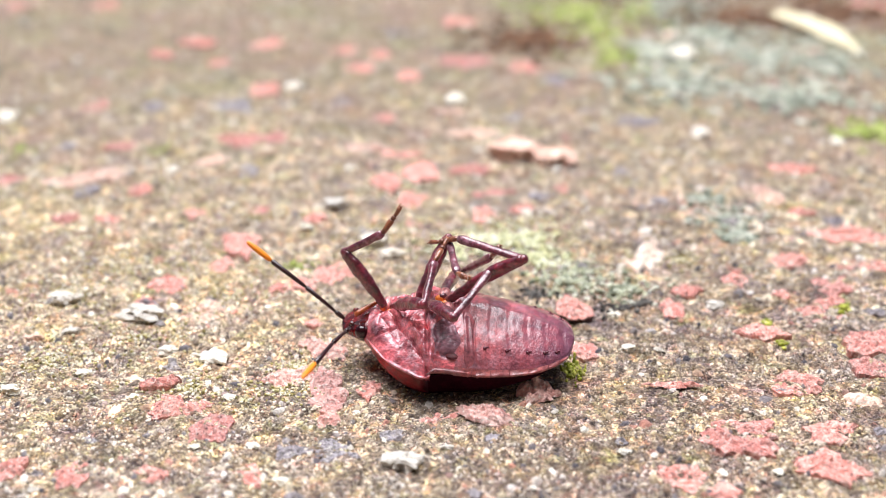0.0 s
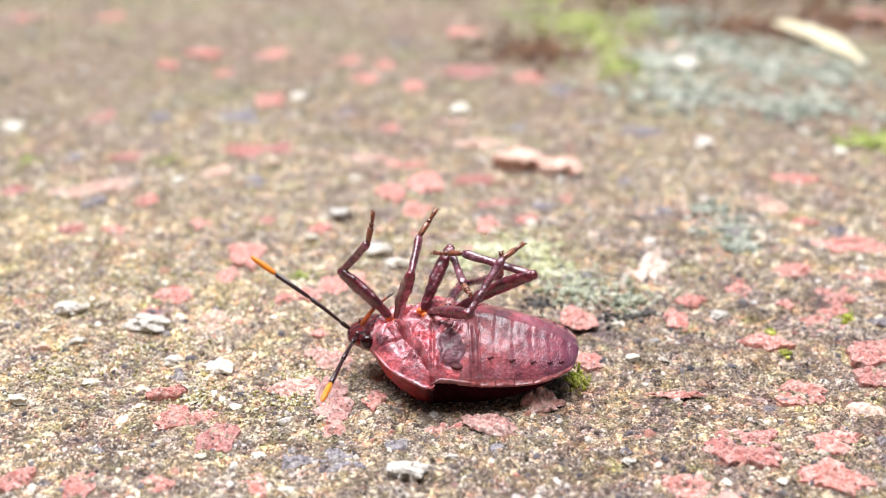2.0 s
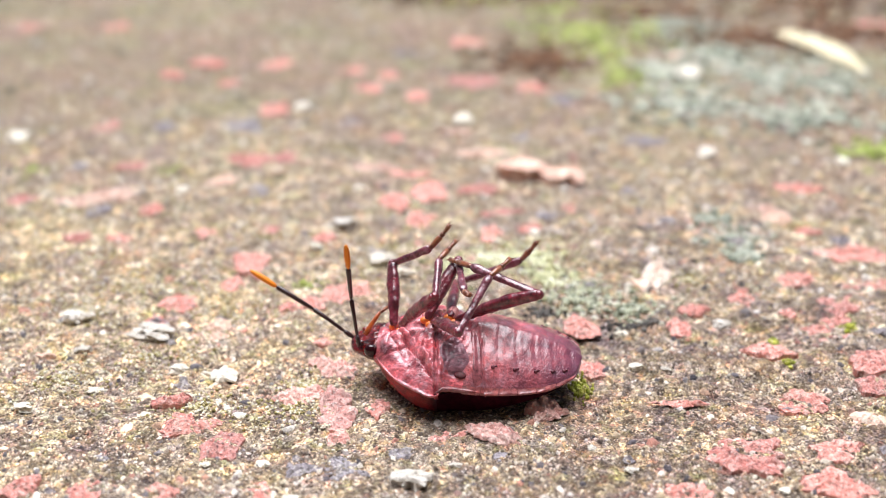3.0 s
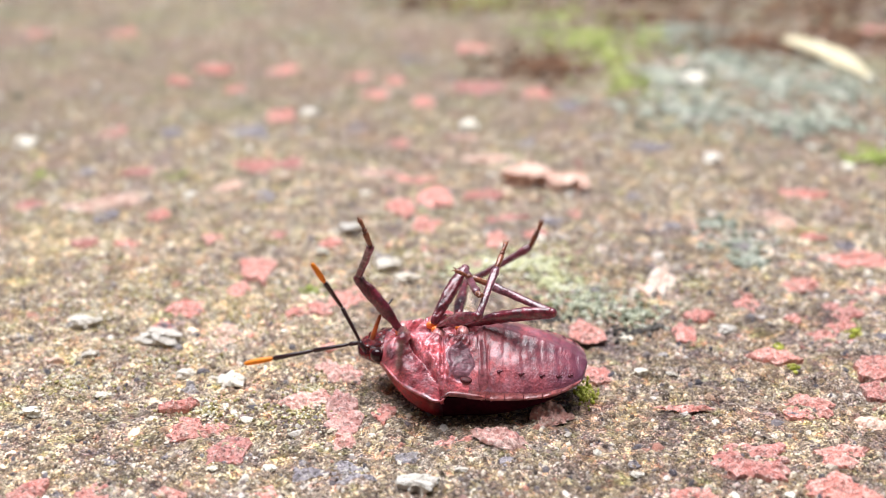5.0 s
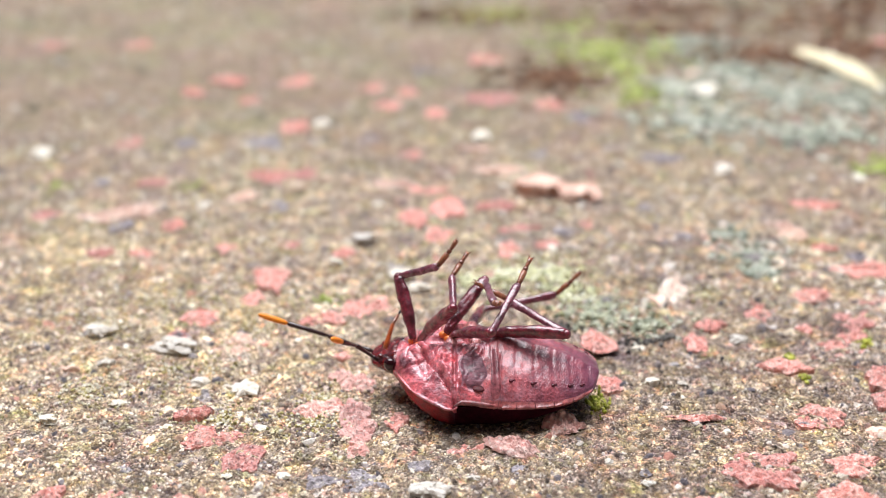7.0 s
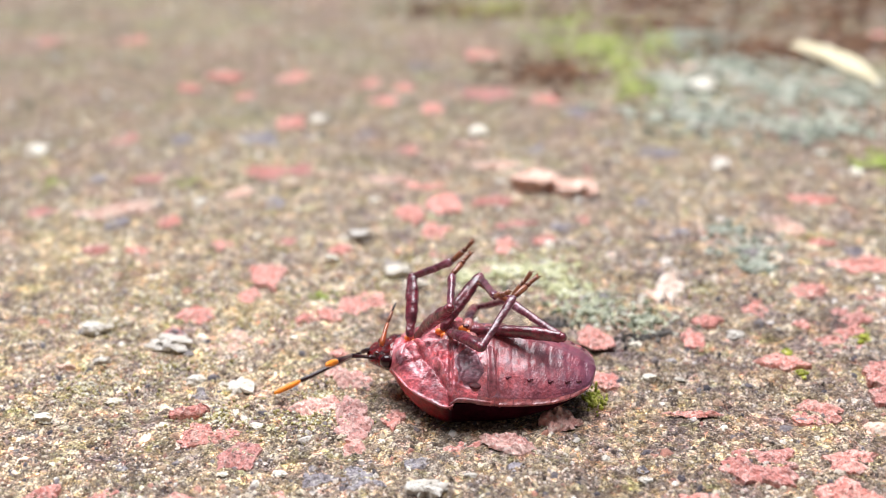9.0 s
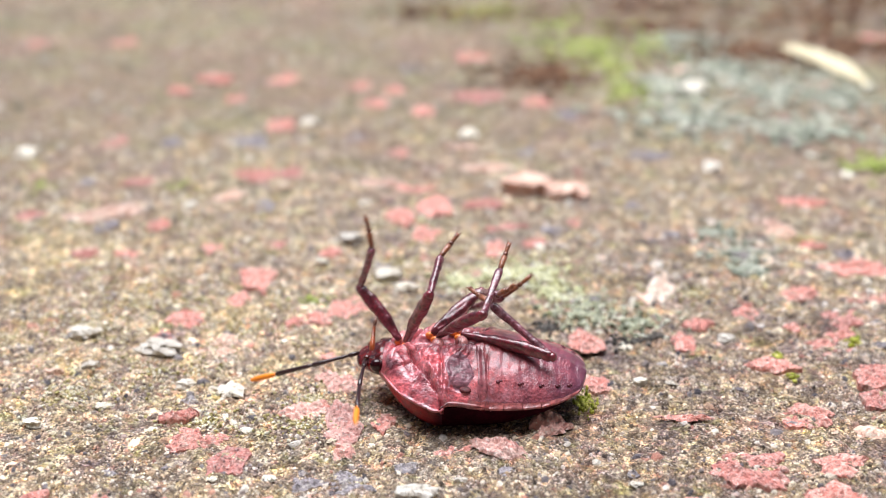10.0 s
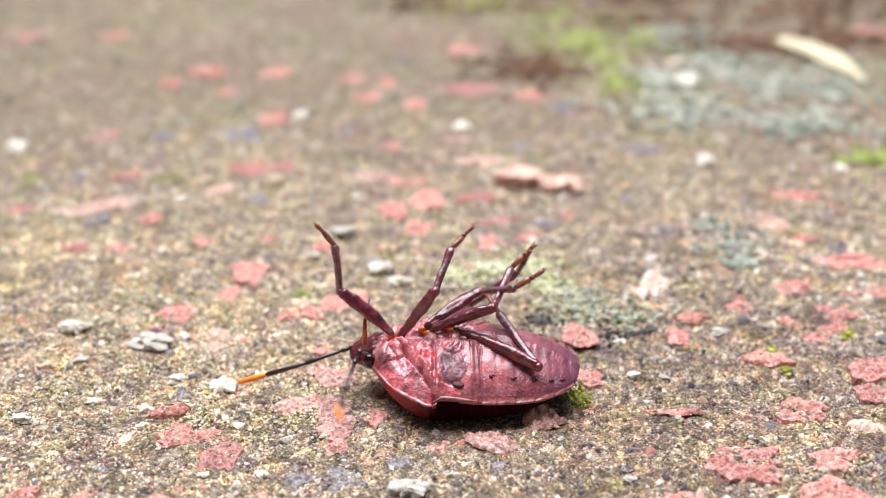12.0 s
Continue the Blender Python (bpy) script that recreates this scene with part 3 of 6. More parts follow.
chip("brick_chip", BRICK, -36.9, 93.3, 5.5, 4.5, 0.36, -9, 0.42, 0.32)
chip("brick_chip", BRICK, 2.8, 105.6, 5.7, 4.9, 0.36, 166, 0.42, 0.32)
chip("brick_chip", BRICK, -38.6, 51.1, 4.3, 3.1, 0.36, -4, 0.42, 0.32)
chip("brick_chip", BRICK, -38.9, 13.1, 2.7, 1.6, 0.33, -10, 0.42, 0.32)
chip("brick_chip", BRICK, -11.1, 7.9, 2.1, 1.8, 0.25, 181, 0.42, 0.32)
chip("brick_chip", BRICK, -56.2, 115.3, 5.0, 5.1, 0.36, 3, 0.42, 0.32)
chip("brick_chip", BRICK, -70.1, 115.3, 6.1, 5.3, 0.36, -11, 0.42, 0.32)
chip("brick_chip", BRICK, 71.7, 115.3, 9.2, 7.0, 0.36, -3, 0.42, 0.32)
chip("brick_chip", BRICK, 31.3, 13.3, 2.2, 1.6, 0.26, 9, 0.42, 0.32)
chip("brick_chip", BRICK, -2.8, 28.7, 2.9, 2.0, 0.35, -10, 0.42, 0.32)
chip("brick_chip", BRICK, -0.2, 3.2, 1.9, 1.9, 0.23, 189, 0.42, 0.32)
chip("brick_chip", FLAKE, -10.0, 3.4, 5.6, 2.8, 0.62, -32, 0.42, 0.32)
chip("brick_chip", FLAKE, -12.4, -0.9, 4.6, 2.9, 0.70, 8, 0.42, 0.32)
chip("brick_chip", FLAKE, -9.5, -1.6, 2.8, 4.0, 0.66, 12, 0.42, 0.32)
chip("brick_chip", FLAKE, -9.0, -4.3, 2.7, 3.6, 0.66, -14, 0.42, 0.32)
chip("brick_chip", FLAKE, -8.8, -7.0, 2.2, 2.8, 0.55, -10, 0.42, 0.32)
chip("pale_brick_chip", PALE_BRICK, -40.0, 40.6, 9.9, 4.9, 0.48, 192, 0.38, 0.40)
chip("pale_brick_chip", PALE_BRICK, -26.5, 45.5, 4.3, 3.5, 0.48, 192, 0.38, 0.40)
chip("pale_brick_chip", PALE_BRICK, -9.0, 50.0, 5.7, 3.2, 0.48, -8, 0.38, 0.40)
chip("pale_brick_chip", PALE_BRICK, 4.0, 54.9, 6.5, 3.5, 0.48, -6, 0.38, 0.40)
chip("pale_brick_chip", PALE_BRICK, 35.3, 35.0, 3.1, 2.8, 0.48, 190, 0.38, 0.40)
chip("pale_brick_chip", PALE_BRICK, 33.1, -4.4, 3.0, 3.2, 0.48, -12, 0.38, 0.40)
chip("pale_brick_chip", PALE_BRICK, 35.3, 97.8, 3.6, 4.9, 0.48, 5, 0.38, 0.40)
chip("pale_brick_chip", PALE_BRICK, -21.1, 10.1, 3.7, 4.3, 0.48, 166, 0.38, 0.40)
chip("pale_brick_chip", PALE_BRICK, 34.4, 37.6, 3.8, 2.5, 0.48, -3, 0.38, 0.40)
chip("pale_brick_chip", PALE_BRICK, 54.4, 88.1, 5.3, 4.6, 0.48, 184, 0.38, 0.40)
chip("pale_brick_chip", PALE_BRICK, -35.0, 5.1, 2.0, 1.1, 0.33, -6, 0.38, 0.40)
chip("pale_brick_chip", PALE_BRICK, 1.5, 24.1, 2.2, 1.6, 0.36, 186, 0.38, 0.40)
chip("pale_brick_chip", PALE_BRICK, 0.4, 62.3, 4.4, 2.1, 0.48, 4, 0.38, 0.40)
chip("pale_brick_chip", PALE_BRICK, 18.6, 19.3, 2.6, 2.2, 0.5, 189, 0.55, 0.40)
chip("pebble", QUARTZ, -2.9, -12.9, 2.6, 1.8, 0.92, 1, 0.55, 0.80)
chip("pebble", QUARTZ, -19.1, 2.0, 2.0, 2.0, 0.73, -4, 0.55, 0.80)
chip("pebble", QUARTZ, -23.2, 3.2, 1.6, 0.9, 0.58, -1, 0.55, 0.80)
chip("pebble", QUARTZ, -55.4, 60.6, 2.3, 2.8, 0.82, 184, 0.55, 0.80)
chip("pebble", QUARTZ, 1.6, 66.5, 2.4, 3.0, 0.86, -4, 0.55, 0.80)
chip("pebble", QUARTZ, 31.5, 54.9, 1.9, 3.1, 0.69, 175, 0.55, 0.80)
chip("pebble", QUARTZ, 24.4, 11.1, 1.7, 0.7, 0.62, -4, 0.55, 0.80)
chip("pebble", QUARTZ, 15.5, 3.2, 1.4, 0.6, 0.52, 10, 0.55, 0.80)
chip("pebble", QUARTZ, 20.1, -13.4, 0.7, 1.0, 0.26, 178, 0.55, 0.80)
chip("pebble", QUARTZ, 10.6, -8.6, 0.6, 0.6, 0.23, 12, 0.55, 0.80)
chip("pebble", QUARTZ, 13.3, -11.3, 0.9, 0.3, 0.34, 169, 0.55, 0.80)
chip("pebble", QUARTZ, 15.1, 9.4, 1.0, 0.8, 0.36, -8, 0.55, 0.80)
chip("pebble", QUARTZ, -22.3, -16.0, 0.8, 0.9, 0.30, 12, 0.55, 0.80)
chip("pebble", QUARTZ, -34.3, -3.1, 1.4, 0.5, 0.52, -6, 0.55, 0.80)
chip("pebble", QUARTZ, -32.1, 6.3, 1.4, 0.5, 0.52, 6, 0.55, 0.80)
chip("pebble", QUARTZ, -30.7, 42.8, 1.3, 1.6, 0.47, 177, 0.55, 0.80)
chip("pebble", QUARTZ, -11.6, 32.7, 2.5, 1.2, 0.91, 187, 0.55, 0.80)
chip("pebble", QUARTZ, -7.0, 23.8, 2.9, 1.0, 1.05, 180, 0.55, 0.80)
chip("pebble", QUARTZ, -5.2, 20.8, 2.3, 0.8, 0.83, -5, 0.55, 0.80)
chip("pebble", QUARTZ, 35.1, 86.7, 3.4, 3.5, 1.08, 187, 0.55, 0.80)
chip("pebble", QUARTZ, -26.7, 9.3, 3.6, 1.3, 1.08, 173, 0.55, 0.80)
chip("pebble", QUARTZ, -34.4, 11.7, 2.8, 1.0, 1.00, -8, 0.55, 0.80)
chip("pebble", QUARTZ, -29.2, -0.3, 1.3, 0.4, 0.45, 178, 0.55, 0.80)
chip("pebble", QUARTZ, -14.2, -10.4, 1.1, 0.5, 0.40, 171, 0.55, 0.80)
chip("pebble", QUARTZ, -14.0, 27.4, 1.4, 0.6, 0.50, 171, 0.55, 0.80)
chip("pebble", QUARTZ, -18.3, -10.6, 0.6, 0.6, 0.22, 167, 0.55, 0.80)
chip("pebble", QUARTZ, 0.3, -10.6, 0.8, 0.3, 0.27, 13, 0.55, 0.80)
chip("pebble", QUARTZ, 18.1, 3.2, 0.7, 0.4, 0.24, -12, 0.55, 0.80)
chip("pebble", QUARTZ, 20.5, -4.1, 0.5, 0.5, 0.20, -10, 0.55, 0.80)
chip("pebble", QUARTZ, 6.2, -16.0, 0.6, 0.5, 0.20, 0, 0.55, 0.80)
chip("pebble", QUARTZ, -28.6, -16.0, 0.8, 0.5, 0.27, 166, 0.55, 0.80)
chip("pebble", QUARTZ, -16.9, -3.7, 1.1, 0.6, 0.39, -4, 0.55, 0.80)
chip("pebble", QUARTZ, -20.2, 72.5, 2.0, 2.3, 0.73, 183, 0.55, 0.80)
chip("pebble", QUARTZ, 9.4, 7.1, 1.0, 0.4, 0.36, 171, 0.55, 0.80)
chip("pebble", QUARTZ, 47.3, 52.2, 1.4, 1.5, 0.52, 191, 0.55, 0.80)
chip("pebble", QUARTZ, -10.5, 43.3, 1.3, 0.9, 0.46, -4, 0.55, 0.80)
chip("pebble", QUARTZ, -15.6, 10.6, 0.8, 0.5, 0.29, 9, 0.55, 0.80)
chip("pebble", QUARTZ, 17.1, 19.1, 0.8, 0.6, 0.28, 5, 0.55, 0.80)
chip("pebble", QUARTZ, 24.1, -13.7, 0.7, 0.7, 0.25, 176, 0.55, 0.80)
chip("pebble", QUARTZ, -11.4, -14.7, 1.1, 0.4, 0.38, 1, 0.55, 0.80)
chip("pale_brick_chip", CREAMY, 20.2, 21.5, 2.9, 7.2, 1.1, -24, 0.50, 0.40)
chip("slate_chip", SLATE, -22.4, -8.7, 1.4, 1.3, 0.17, 180, 0.30, 0.40)
chip("slate_chip", SLATE, -38.8, 37.1, 2.7, 3.3, 0.32, 174, 0.30, 0.40)
chip("slate_chip", SLATE, -22.0, 43.0, 2.6, 4.1, 0.31, 8, 0.30, 0.40)
chip("slate_chip", SLATE, 15.6, 75.6, 3.6, 4.5, 0.36, -2, 0.30, 0.40)
chip("slate_chip", SLATE, 24.5, 59.4, 6.1, 3.7, 0.36, 183, 0.30, 0.40)
chip("slate_chip", SLATE, -7.7, 26.8, 1.5, 1.6, 0.18, 0, 0.30, 0.40)
chip("slate_chip", SLATE, -3.6, -9.1, 2.3, 1.4, 0.28, 2, 0.30, 0.40)
chip("slate_chip", SLATE, -10.9, -10.4, 4.4, 3.2, 0.14, 20, 0.30, 0.40)
chip("slate_chip", SLATE, -7.7, -10.9, 3.8, 3.0, 0.14, -15, 0.30, 0.40)
chip("slate_chip", SLATE, 3.8, -9.7, 1.4, 1.3, 0.16, 13, 0.30, 0.40)
chip("slate_chip", SLATE, 38.7, 10.0, 2.8, 1.7, 0.33, 168, 0.30, 0.40)
chip("slate_chip", SLATE, -27.3, 65.3, 5.4, 5.4, 0.36, 166, 0.30, 0.40)
chip("slate_chip", SLATE, 11.1, 35.7, 3.8, 2.3, 0.36, -4, 0.30, 0.40)
chip("slate_chip", SLATE, -37.5, 64.5, 3.3, 3.6, 0.36, 181, 0.30, 0.40)
chip("slate_chip", SLATE, -26.3, -9.5, 1.4, 0.9, 0.17, 3, 0.30, 0.40)
chip("slate_chip", SLATE, 7.8, -15.7, 1.8, 1.1, 0.21, 176, 0.30, 0.40)
chip("slate_chip", SLATE, -22.4, 0.4, 1.6, 1.4, 0.19, 13, 0.30, 0.40)
chip("slate_chip", SLATE, 20.2, 42.5, 2.2, 2.1, 0.26, -5, 0.30, 0.40)
chip("slate_chip", SLATE, 13.3, -9.9, 1.0, 0.7, 0.12, 176, 0.30, 0.40)
chip("slate_chip", SLATE, -29.3, -13.7, 1.9, 0.9, 0.23, 2, 0.30, 0.40)
chip("slate_chip", SLATE, -15.9, -9.0, 1.0, 0.9, 0.13, 6, 0.30, 0.40)
chip("slate_chip", SLATE, 24.1, 1.4, 1.0, 0.8, 0.12, 0, 0.30, 0.40)
chip("slate_chip", SLATE, 13.3, 19.1, 1.4, 1.1, 0.17, -13, 0.30, 0.40)
chip("slate_chip", SLATE, 17.9, 6.6, 1.2, 0.8, 0.14, 0, 0.30, 0.40)
chip("slate_chip", SLATE, -7.3, 98.5, 3.5, 3.9, 0.36, -9, 0.30, 0.40)
chip("slate_chip", SLATE, 29.4, 28.7, 2.6, 1.6, 0.32, -10, 0.30, 0.40)
chip("slate_chip", SLATE, 3.5, 0.5, 0.5, 0.6, 0.06, 192, 0.30, 0.40)
chip("slate_chip", SLATE, 27.2, -2.9, 1.9, 0.9, 0.23, -5, 0.30, 0.40)
chip("slate_chip", SLATE, 2.2, -16.6, 1.4, 0.8, 0.16, 9, 0.30, 0.40)
chip("slate_chip", SLATE, 33.1, -8.4, 1.4, 1.1, 0.16, 0, 0.30, 0.40)
chip("slate_chip", SLATE, -10.4, -16.6, 1.6, 0.8, 0.19, 173, 0.30, 0.40)
chip("slate_chip", SLATE, -45.3, 51.3, 3.4, 3.0, 0.34, 9, 0.30, 0.40)
chip("slate_chip", SLATE, 23.2, 34.4, 2.2, 1.8, 0.28, -8, 0.30, 0.40)
chip("slate_chip", SLATE, 40.4, 29.5, 2.3, 1.9, 0.28, 4, 0.30, 0.40)
chip("slate_chip", SLATE, 18.4, 62.4, 2.6, 2.4, 0.32, 12, 0.30, 0.40)
chip("slate_chip", SLATE, 8.7, 60.9, 2.2, 2.1, 0.3, 175, 0.30, 0.40)
chip("slate_chip", SLATE, -13.2, 66.8, 3.2, 3.2, 0.34, -6, 0.30, 0.40)
chip("slate_chip", SLATE, -26.6, 12.0, 2.6, 1.3, 0.3, 6, 0.30, 0.40)
# loose pieces
loose("brick_flake", FLAKE, "thin loose flake of pinkish brick in front of the bug", "brick flake", 3.4, -6.7, 4.9, 2.7, 0.54, -22, 0)
loose("brick_lump", FLAKE, "small rough lump of pinkish brick under the tail of the bug", "brick lump", 7.5, -3.8, 3.3, 2.5, 0.66, 5, 0)
loose("brick_sliver", BRICK, "long dark thin sliver of red brick", "brick flake", 18.3, -2.5, 5.0, 0.9, 0.30, -3, 0)
PEACH = stone_material("peach_brick", (0.46, 0.23, 0.175), (0.80, 0.52, 0.42), (0.34, 0.17, 0.12), 0.7, 0.7, 0.5, 0.0, (0.98, 0.90, 0.80))


def build_chunk():
    """A knobbly chunk of peach-coloured brick, thick at one end."""
    shapes = [rock(4.6, 5.4, 4.0, 1.75, 0.35, 16, 30, 0.5), rock(5.7, 4.4, 3.2, 1.15, 0.45, 14, 26, 0.5), rock(8.2, 2.2, 2.0, 0.8, 0.45, 10, 18, 0.6)]
    places = [(-1.6, 0.3), (2.2, -0.7), (4.3, -1.3)]
    moved = [([(x + a, y + b, z) for x, y, z in v], f) for (v, f), (a, b) in zip(shapes, places)]
    ob = new("brick_piece", mesh_of("brick_piece", *joined(*moved), PEACH, False))
    ob.matrix_world = pose(10.1 * MM, 47.1 * MM, (relief(10.1, 47.1) + 0.05) * MM, 0, 0, -4)
    tagged(ob, "knobbly chunk of pale peach brick lying on the concrete", "brick piece", "loose stones on the concrete")


build_chunk()
loose("brick_piece", BRICK, "chunk of red brick beside the tail of the bug", "brick piece", 11.4, 10.3, 3.0, 4.5, 0.21, 20, 0)


def build_grit(name, mat, label, seed, n, crowd, sizes):
    """Angular sand grains packed close over the concrete near the bug, coarser and thinner far off, and small gravel among them."""
    rng = np.random.default_rng(seed)
    y = -24 + 175 * rng.random(n) ** crowd
    x = (rng.random(n) * 2 - 1) * (30 + 0.42 * (y + 24))
    clump = np.array([lump(a * 0.22, b * 0.22, 9.0) + 0.6 * lump(a * 0.7, b * 0.7, 2.0) for a, b in zip(x, y)])
    keep = clump > rng.uniform(-0.6, 0.40, n)
    x, y = x[keep], y[keep]
    n = len(x)
    big = rng.random(n)
    r = sizes[0] + sizes[1] * rng.random(n) ** 2 + np.where(big < 0.10, sizes[2] * rng.random(n), 0)
    r *= 1 + np.maximum(0, y) / 100
    base = np.array([relief(a, b) for a, b in zip(x, y)])
    # five-sided stones: a wide buried ring and a smaller uneven top
    sides = 5
    turn = rng.random((n, 1)) * 6.283 + np.arange(sides) * 6.283 / sides + rng.uniform(-0.35, 0.35, (n, sides))
    long, lie = rng.uniform(0.9, 1.7, (n, 1)), rng.random((n, 1)) * 6.283
    low_r, top_r = rng.uniform(0.75, 1.25, (n, sides)), rng.uniform(0.30, 0.85, (n, sides))
    tall = (r * rng.uniform(0.35, 1.1, n))[:, None]
    verts = np.empty((n, 2 * sides, 3))
    for k, (rad, z) in enumerate(((low_r, -0.25 * tall + 0 * low_r), (top_r, tall * rng.uniform(0.55, 1.15, (n, sides))))):
        a, b = r[:, None] * rad * np.cos(turn) * long, r[:, None] * rad * np.sin(turn)
        verts[:, k * sides:(k + 1) * sides, 0] = x[:, None] + a * np.cos(lie) - b * np.sin(lie)
        verts[:, k * sides:(k + 1) * sides, 1] = y[:, None] + a * np.sin(lie) + b * np.cos(lie)
        verts[:, k * sides:(k + 1) * sides, 2] = base[:, None] + z
    quads = [(k, (k + 1) % sides, sides + (k + 1) % sides, sides + k) for k in range(sides)]
    loops = np.array([i for q in quads for i in q] + list(range(sides, 2 * sides)))
    starts, total = np.array([0, 4, 8, 12, 16, 20]), len(loops)
    me = bpy.data.meshes.new(name)
    me.vertices.add(n * 2 * sides)
    me.vertices.foreach_set("co", (verts * MM).ravel())
    me.loops.add(n * total)
    me.loops.foreach_set("vertex_index", (loops[None, :] + (np.arange(n) * 2 * sides)[:, None]).ravel())
    me.polygons.add(n * len(starts))
    me.polygons.foreach_set("loop_start", (starts[None, :] + (np.arange(n) * total)[:, None]).ravel())
    me.materials.append(mat)
    me.update(calc_edges=True)
    me.validate()
    tagged(new(name, me), label, name, kind="stuff")


build_grit("grit", GRIT, "tan, cream, ochre and grey sand grains over the concrete", 11, 190000, 2.2, (0.045, 0.075, 0.15))
build_grit("gravel", GRAVEL, "cream, slate-grey and pinkish gravel bits in the concrete", 23, 5200, 2.0, (0.12, 0.20, 0.28))


def crust(name, mat, label, category, spots, count, size, height, seed):
    """Low growth in many small lumps, spread over a few overlapping ovals (x, y, half width, half depth)."""
    rnd = random.Random(seed)
    pieces = []
    for i in range(count):
        cx, cy, rx, ry = spots[i % len(spots)]
        a, q = rnd.random() * 6.283, abs(rnd.gauss(0, 0.62))
        x, y = cx + rx * q * math.cos(a), cy + ry * q * math.sin(a)
        r = size * rnd.uniform(0.5, 1.4)
        v, f = rock(seed + i * 0.7, r * 2, r * rnd.uniform(1.2, 2.0), height * rnd.uniform(0.5, 1.3), 0.4, 4, 8, 0.6)
        z = relief(x, y)
        pieces.append(([(p[0] + x, p[1] + y, p[2] + z) for p in v], f))
    ob = new(name, mesh_of(name, *joined(*pieces), mat))
    return tagged(ob, label, category, kind="stuff")


crust("lichen_patch", LICHEN, "yellowish-green crusty lichen patch behind the bug", "lichen", [(0.9, 22.8, 3.3, 2.5), (5.2, 24.6, 4.2, 3.0), (8.6, 24.4, 3.4, 3.2), (9.6, 20.4, 3.2, 3.2)], 900, 0.26, 0.26, 3)
crust("lichen_patch", LICHEN_SAGE, "sage-green crusty lichen patch with a dark edge", "lichen", [(12.6, 17.6, 3.6, 3.4), (16.2, 13.9, 4.4, 2.7), (11.6, 15.6, 3.0, 2.4)], 430, 0.26, 0.34, 5)
crust("lichen_patch", LICHEN_GREY, "pale grey-green lichen patch on the concrete", "lichen", [(29.6, 29.4, 4.2, 3.7), (28.4, 35.3, 2.5, 1.9), (29.3, 25.4, 2.0, 1.4)], 330, 0.38, 0.3, 7)
crust("dark_crumb", CRUMB, "dark crumbling edge of the lichen crust", "crumbs", [(8.3, 13.3, 1.6, 1.4), (15.5, 10.6, 3.8, 1.3), (18.2, 11.7, 1.6, 0.8)], 190, 0.20, 0.26, 13)
crust("moss_tuft", MOSS, "small bright green moss tuft beside the tail of the bug", "moss", [(10.6, 0.1, 0.8, 1.2)], 160, 0.17, 0.45, 17)
crust("moss_specks", MOSS, "bright yellow-green moss specks on the concrete", "moss", [(35.9, 10.5, 0.6, 0.6), (28.5, 8.1, 0.4, 0.5), (28.9, 4.5, 0.5, 0.4)], 40, 0.3, 0.3, 19)
crust("moss_smear", MOSS_PALE, "thin yellow-green moss smears on the concrete", "moss", [(-49.7, 49.1, 3.6, 3.2), (-33.4, 49.5, 2.6, 2.6), (-14.0, 19.4, 1.8, 1.2), (-23.6, 53.2, 2.0, 2.0), (13.6, 46.0, 1.4, 1.2)], 240, 0.22, 0.16, 41)
crust("moss_patch", MOSS_PALE, "yellow-green moss patch far behind the bug", "moss", [(20.8, 110.0, 9.4, 10.9), (22.1, 113.5, 7.7, 7.5), (24.3, 100.0, 5.4, 8.6), (52.6, 55.1, 4.4, 4.5), (26.0, 86.7, 6.7, 8.7), (3.7, 137.3, 8.5, 5.5), (3.7, 135.2, 6.3, 4.5), (19.4, 126.8, 13.2, 8.5), (31.2, 111.7, 7.7, 11.3)], 1000, 0.6, 0.35, 23)
crust("lichen_patch", LICHEN_GREY, "grey-green lichen spread far behind the bug", "lichen", [(32.0, 73.7, 10.3, 9.0), (31.4, 89.5, 5.2, 7.6), (46.2, 69.0, 8.6, 7.6), (40.7, 98.5, 10.9, 10.1), (54.1, 83.9, 9.4, 12.1), (45.8, 86.7, 11.2, 12.1), (37.3, 115.3, 7.8, 7.8)], 1700, 0.7, 0.35, 29)
crust("soil_crumbs", SOIL, "brown soil crumbs scattered over the far concrete", "soil", [(12.5, 95.4, 9.6, 9.4), (66.4, 111.7, 12.9, 10.1), (47.1, 108.3, 10.5, 7.5), (35.7, 122.9, 15.1, 8.4), (67.1, 130.9, 21.6, 11.9), (38.2, 139.6, 27.1, 9.5), (76.1, 144.1, 17.2, 10.8), (1.6, 135.2, 15.8, 6.8)], 2900, 0.7, 0.35, 31)
crust("cream_crust", CREAM, "cream and yellowish crumbly crust over the concrete", "crust", [(-12.8, -2.9, 4.6, 3.4), (-12.2, 0.5, 2.1, 2.7), (-26.0, 6.1, 8.5, 5.7), (-18.8, 13.3, 7.9, 4.0), (-31.3, 17.9, 11.1, 5.1), (-8.0, 22.8, 6.7, 3.8), (-32.4, 1.4, 5.9, 4.5), (-4.9, 28.1, 7.5, 3.4), (-20.4, -2.9, 4.6, 2.6), (22.7, 20.3, 7.2, 3.8), (-36.0, 25.4, 11.8, 5.7), (-19.7, 30.9, 10.8, 4.4), (-30.1, 38.4, 13.4, 4.7), (-4.0, 38.4, 9.3, 4.0), (-34.3, 13.3, 8.1, 5.4), (10.2, 28.1, 7.5, 4.1), (-24.6, 19.1, 10.0, 5.6)], 4600, 0.13, 0.16, 37)


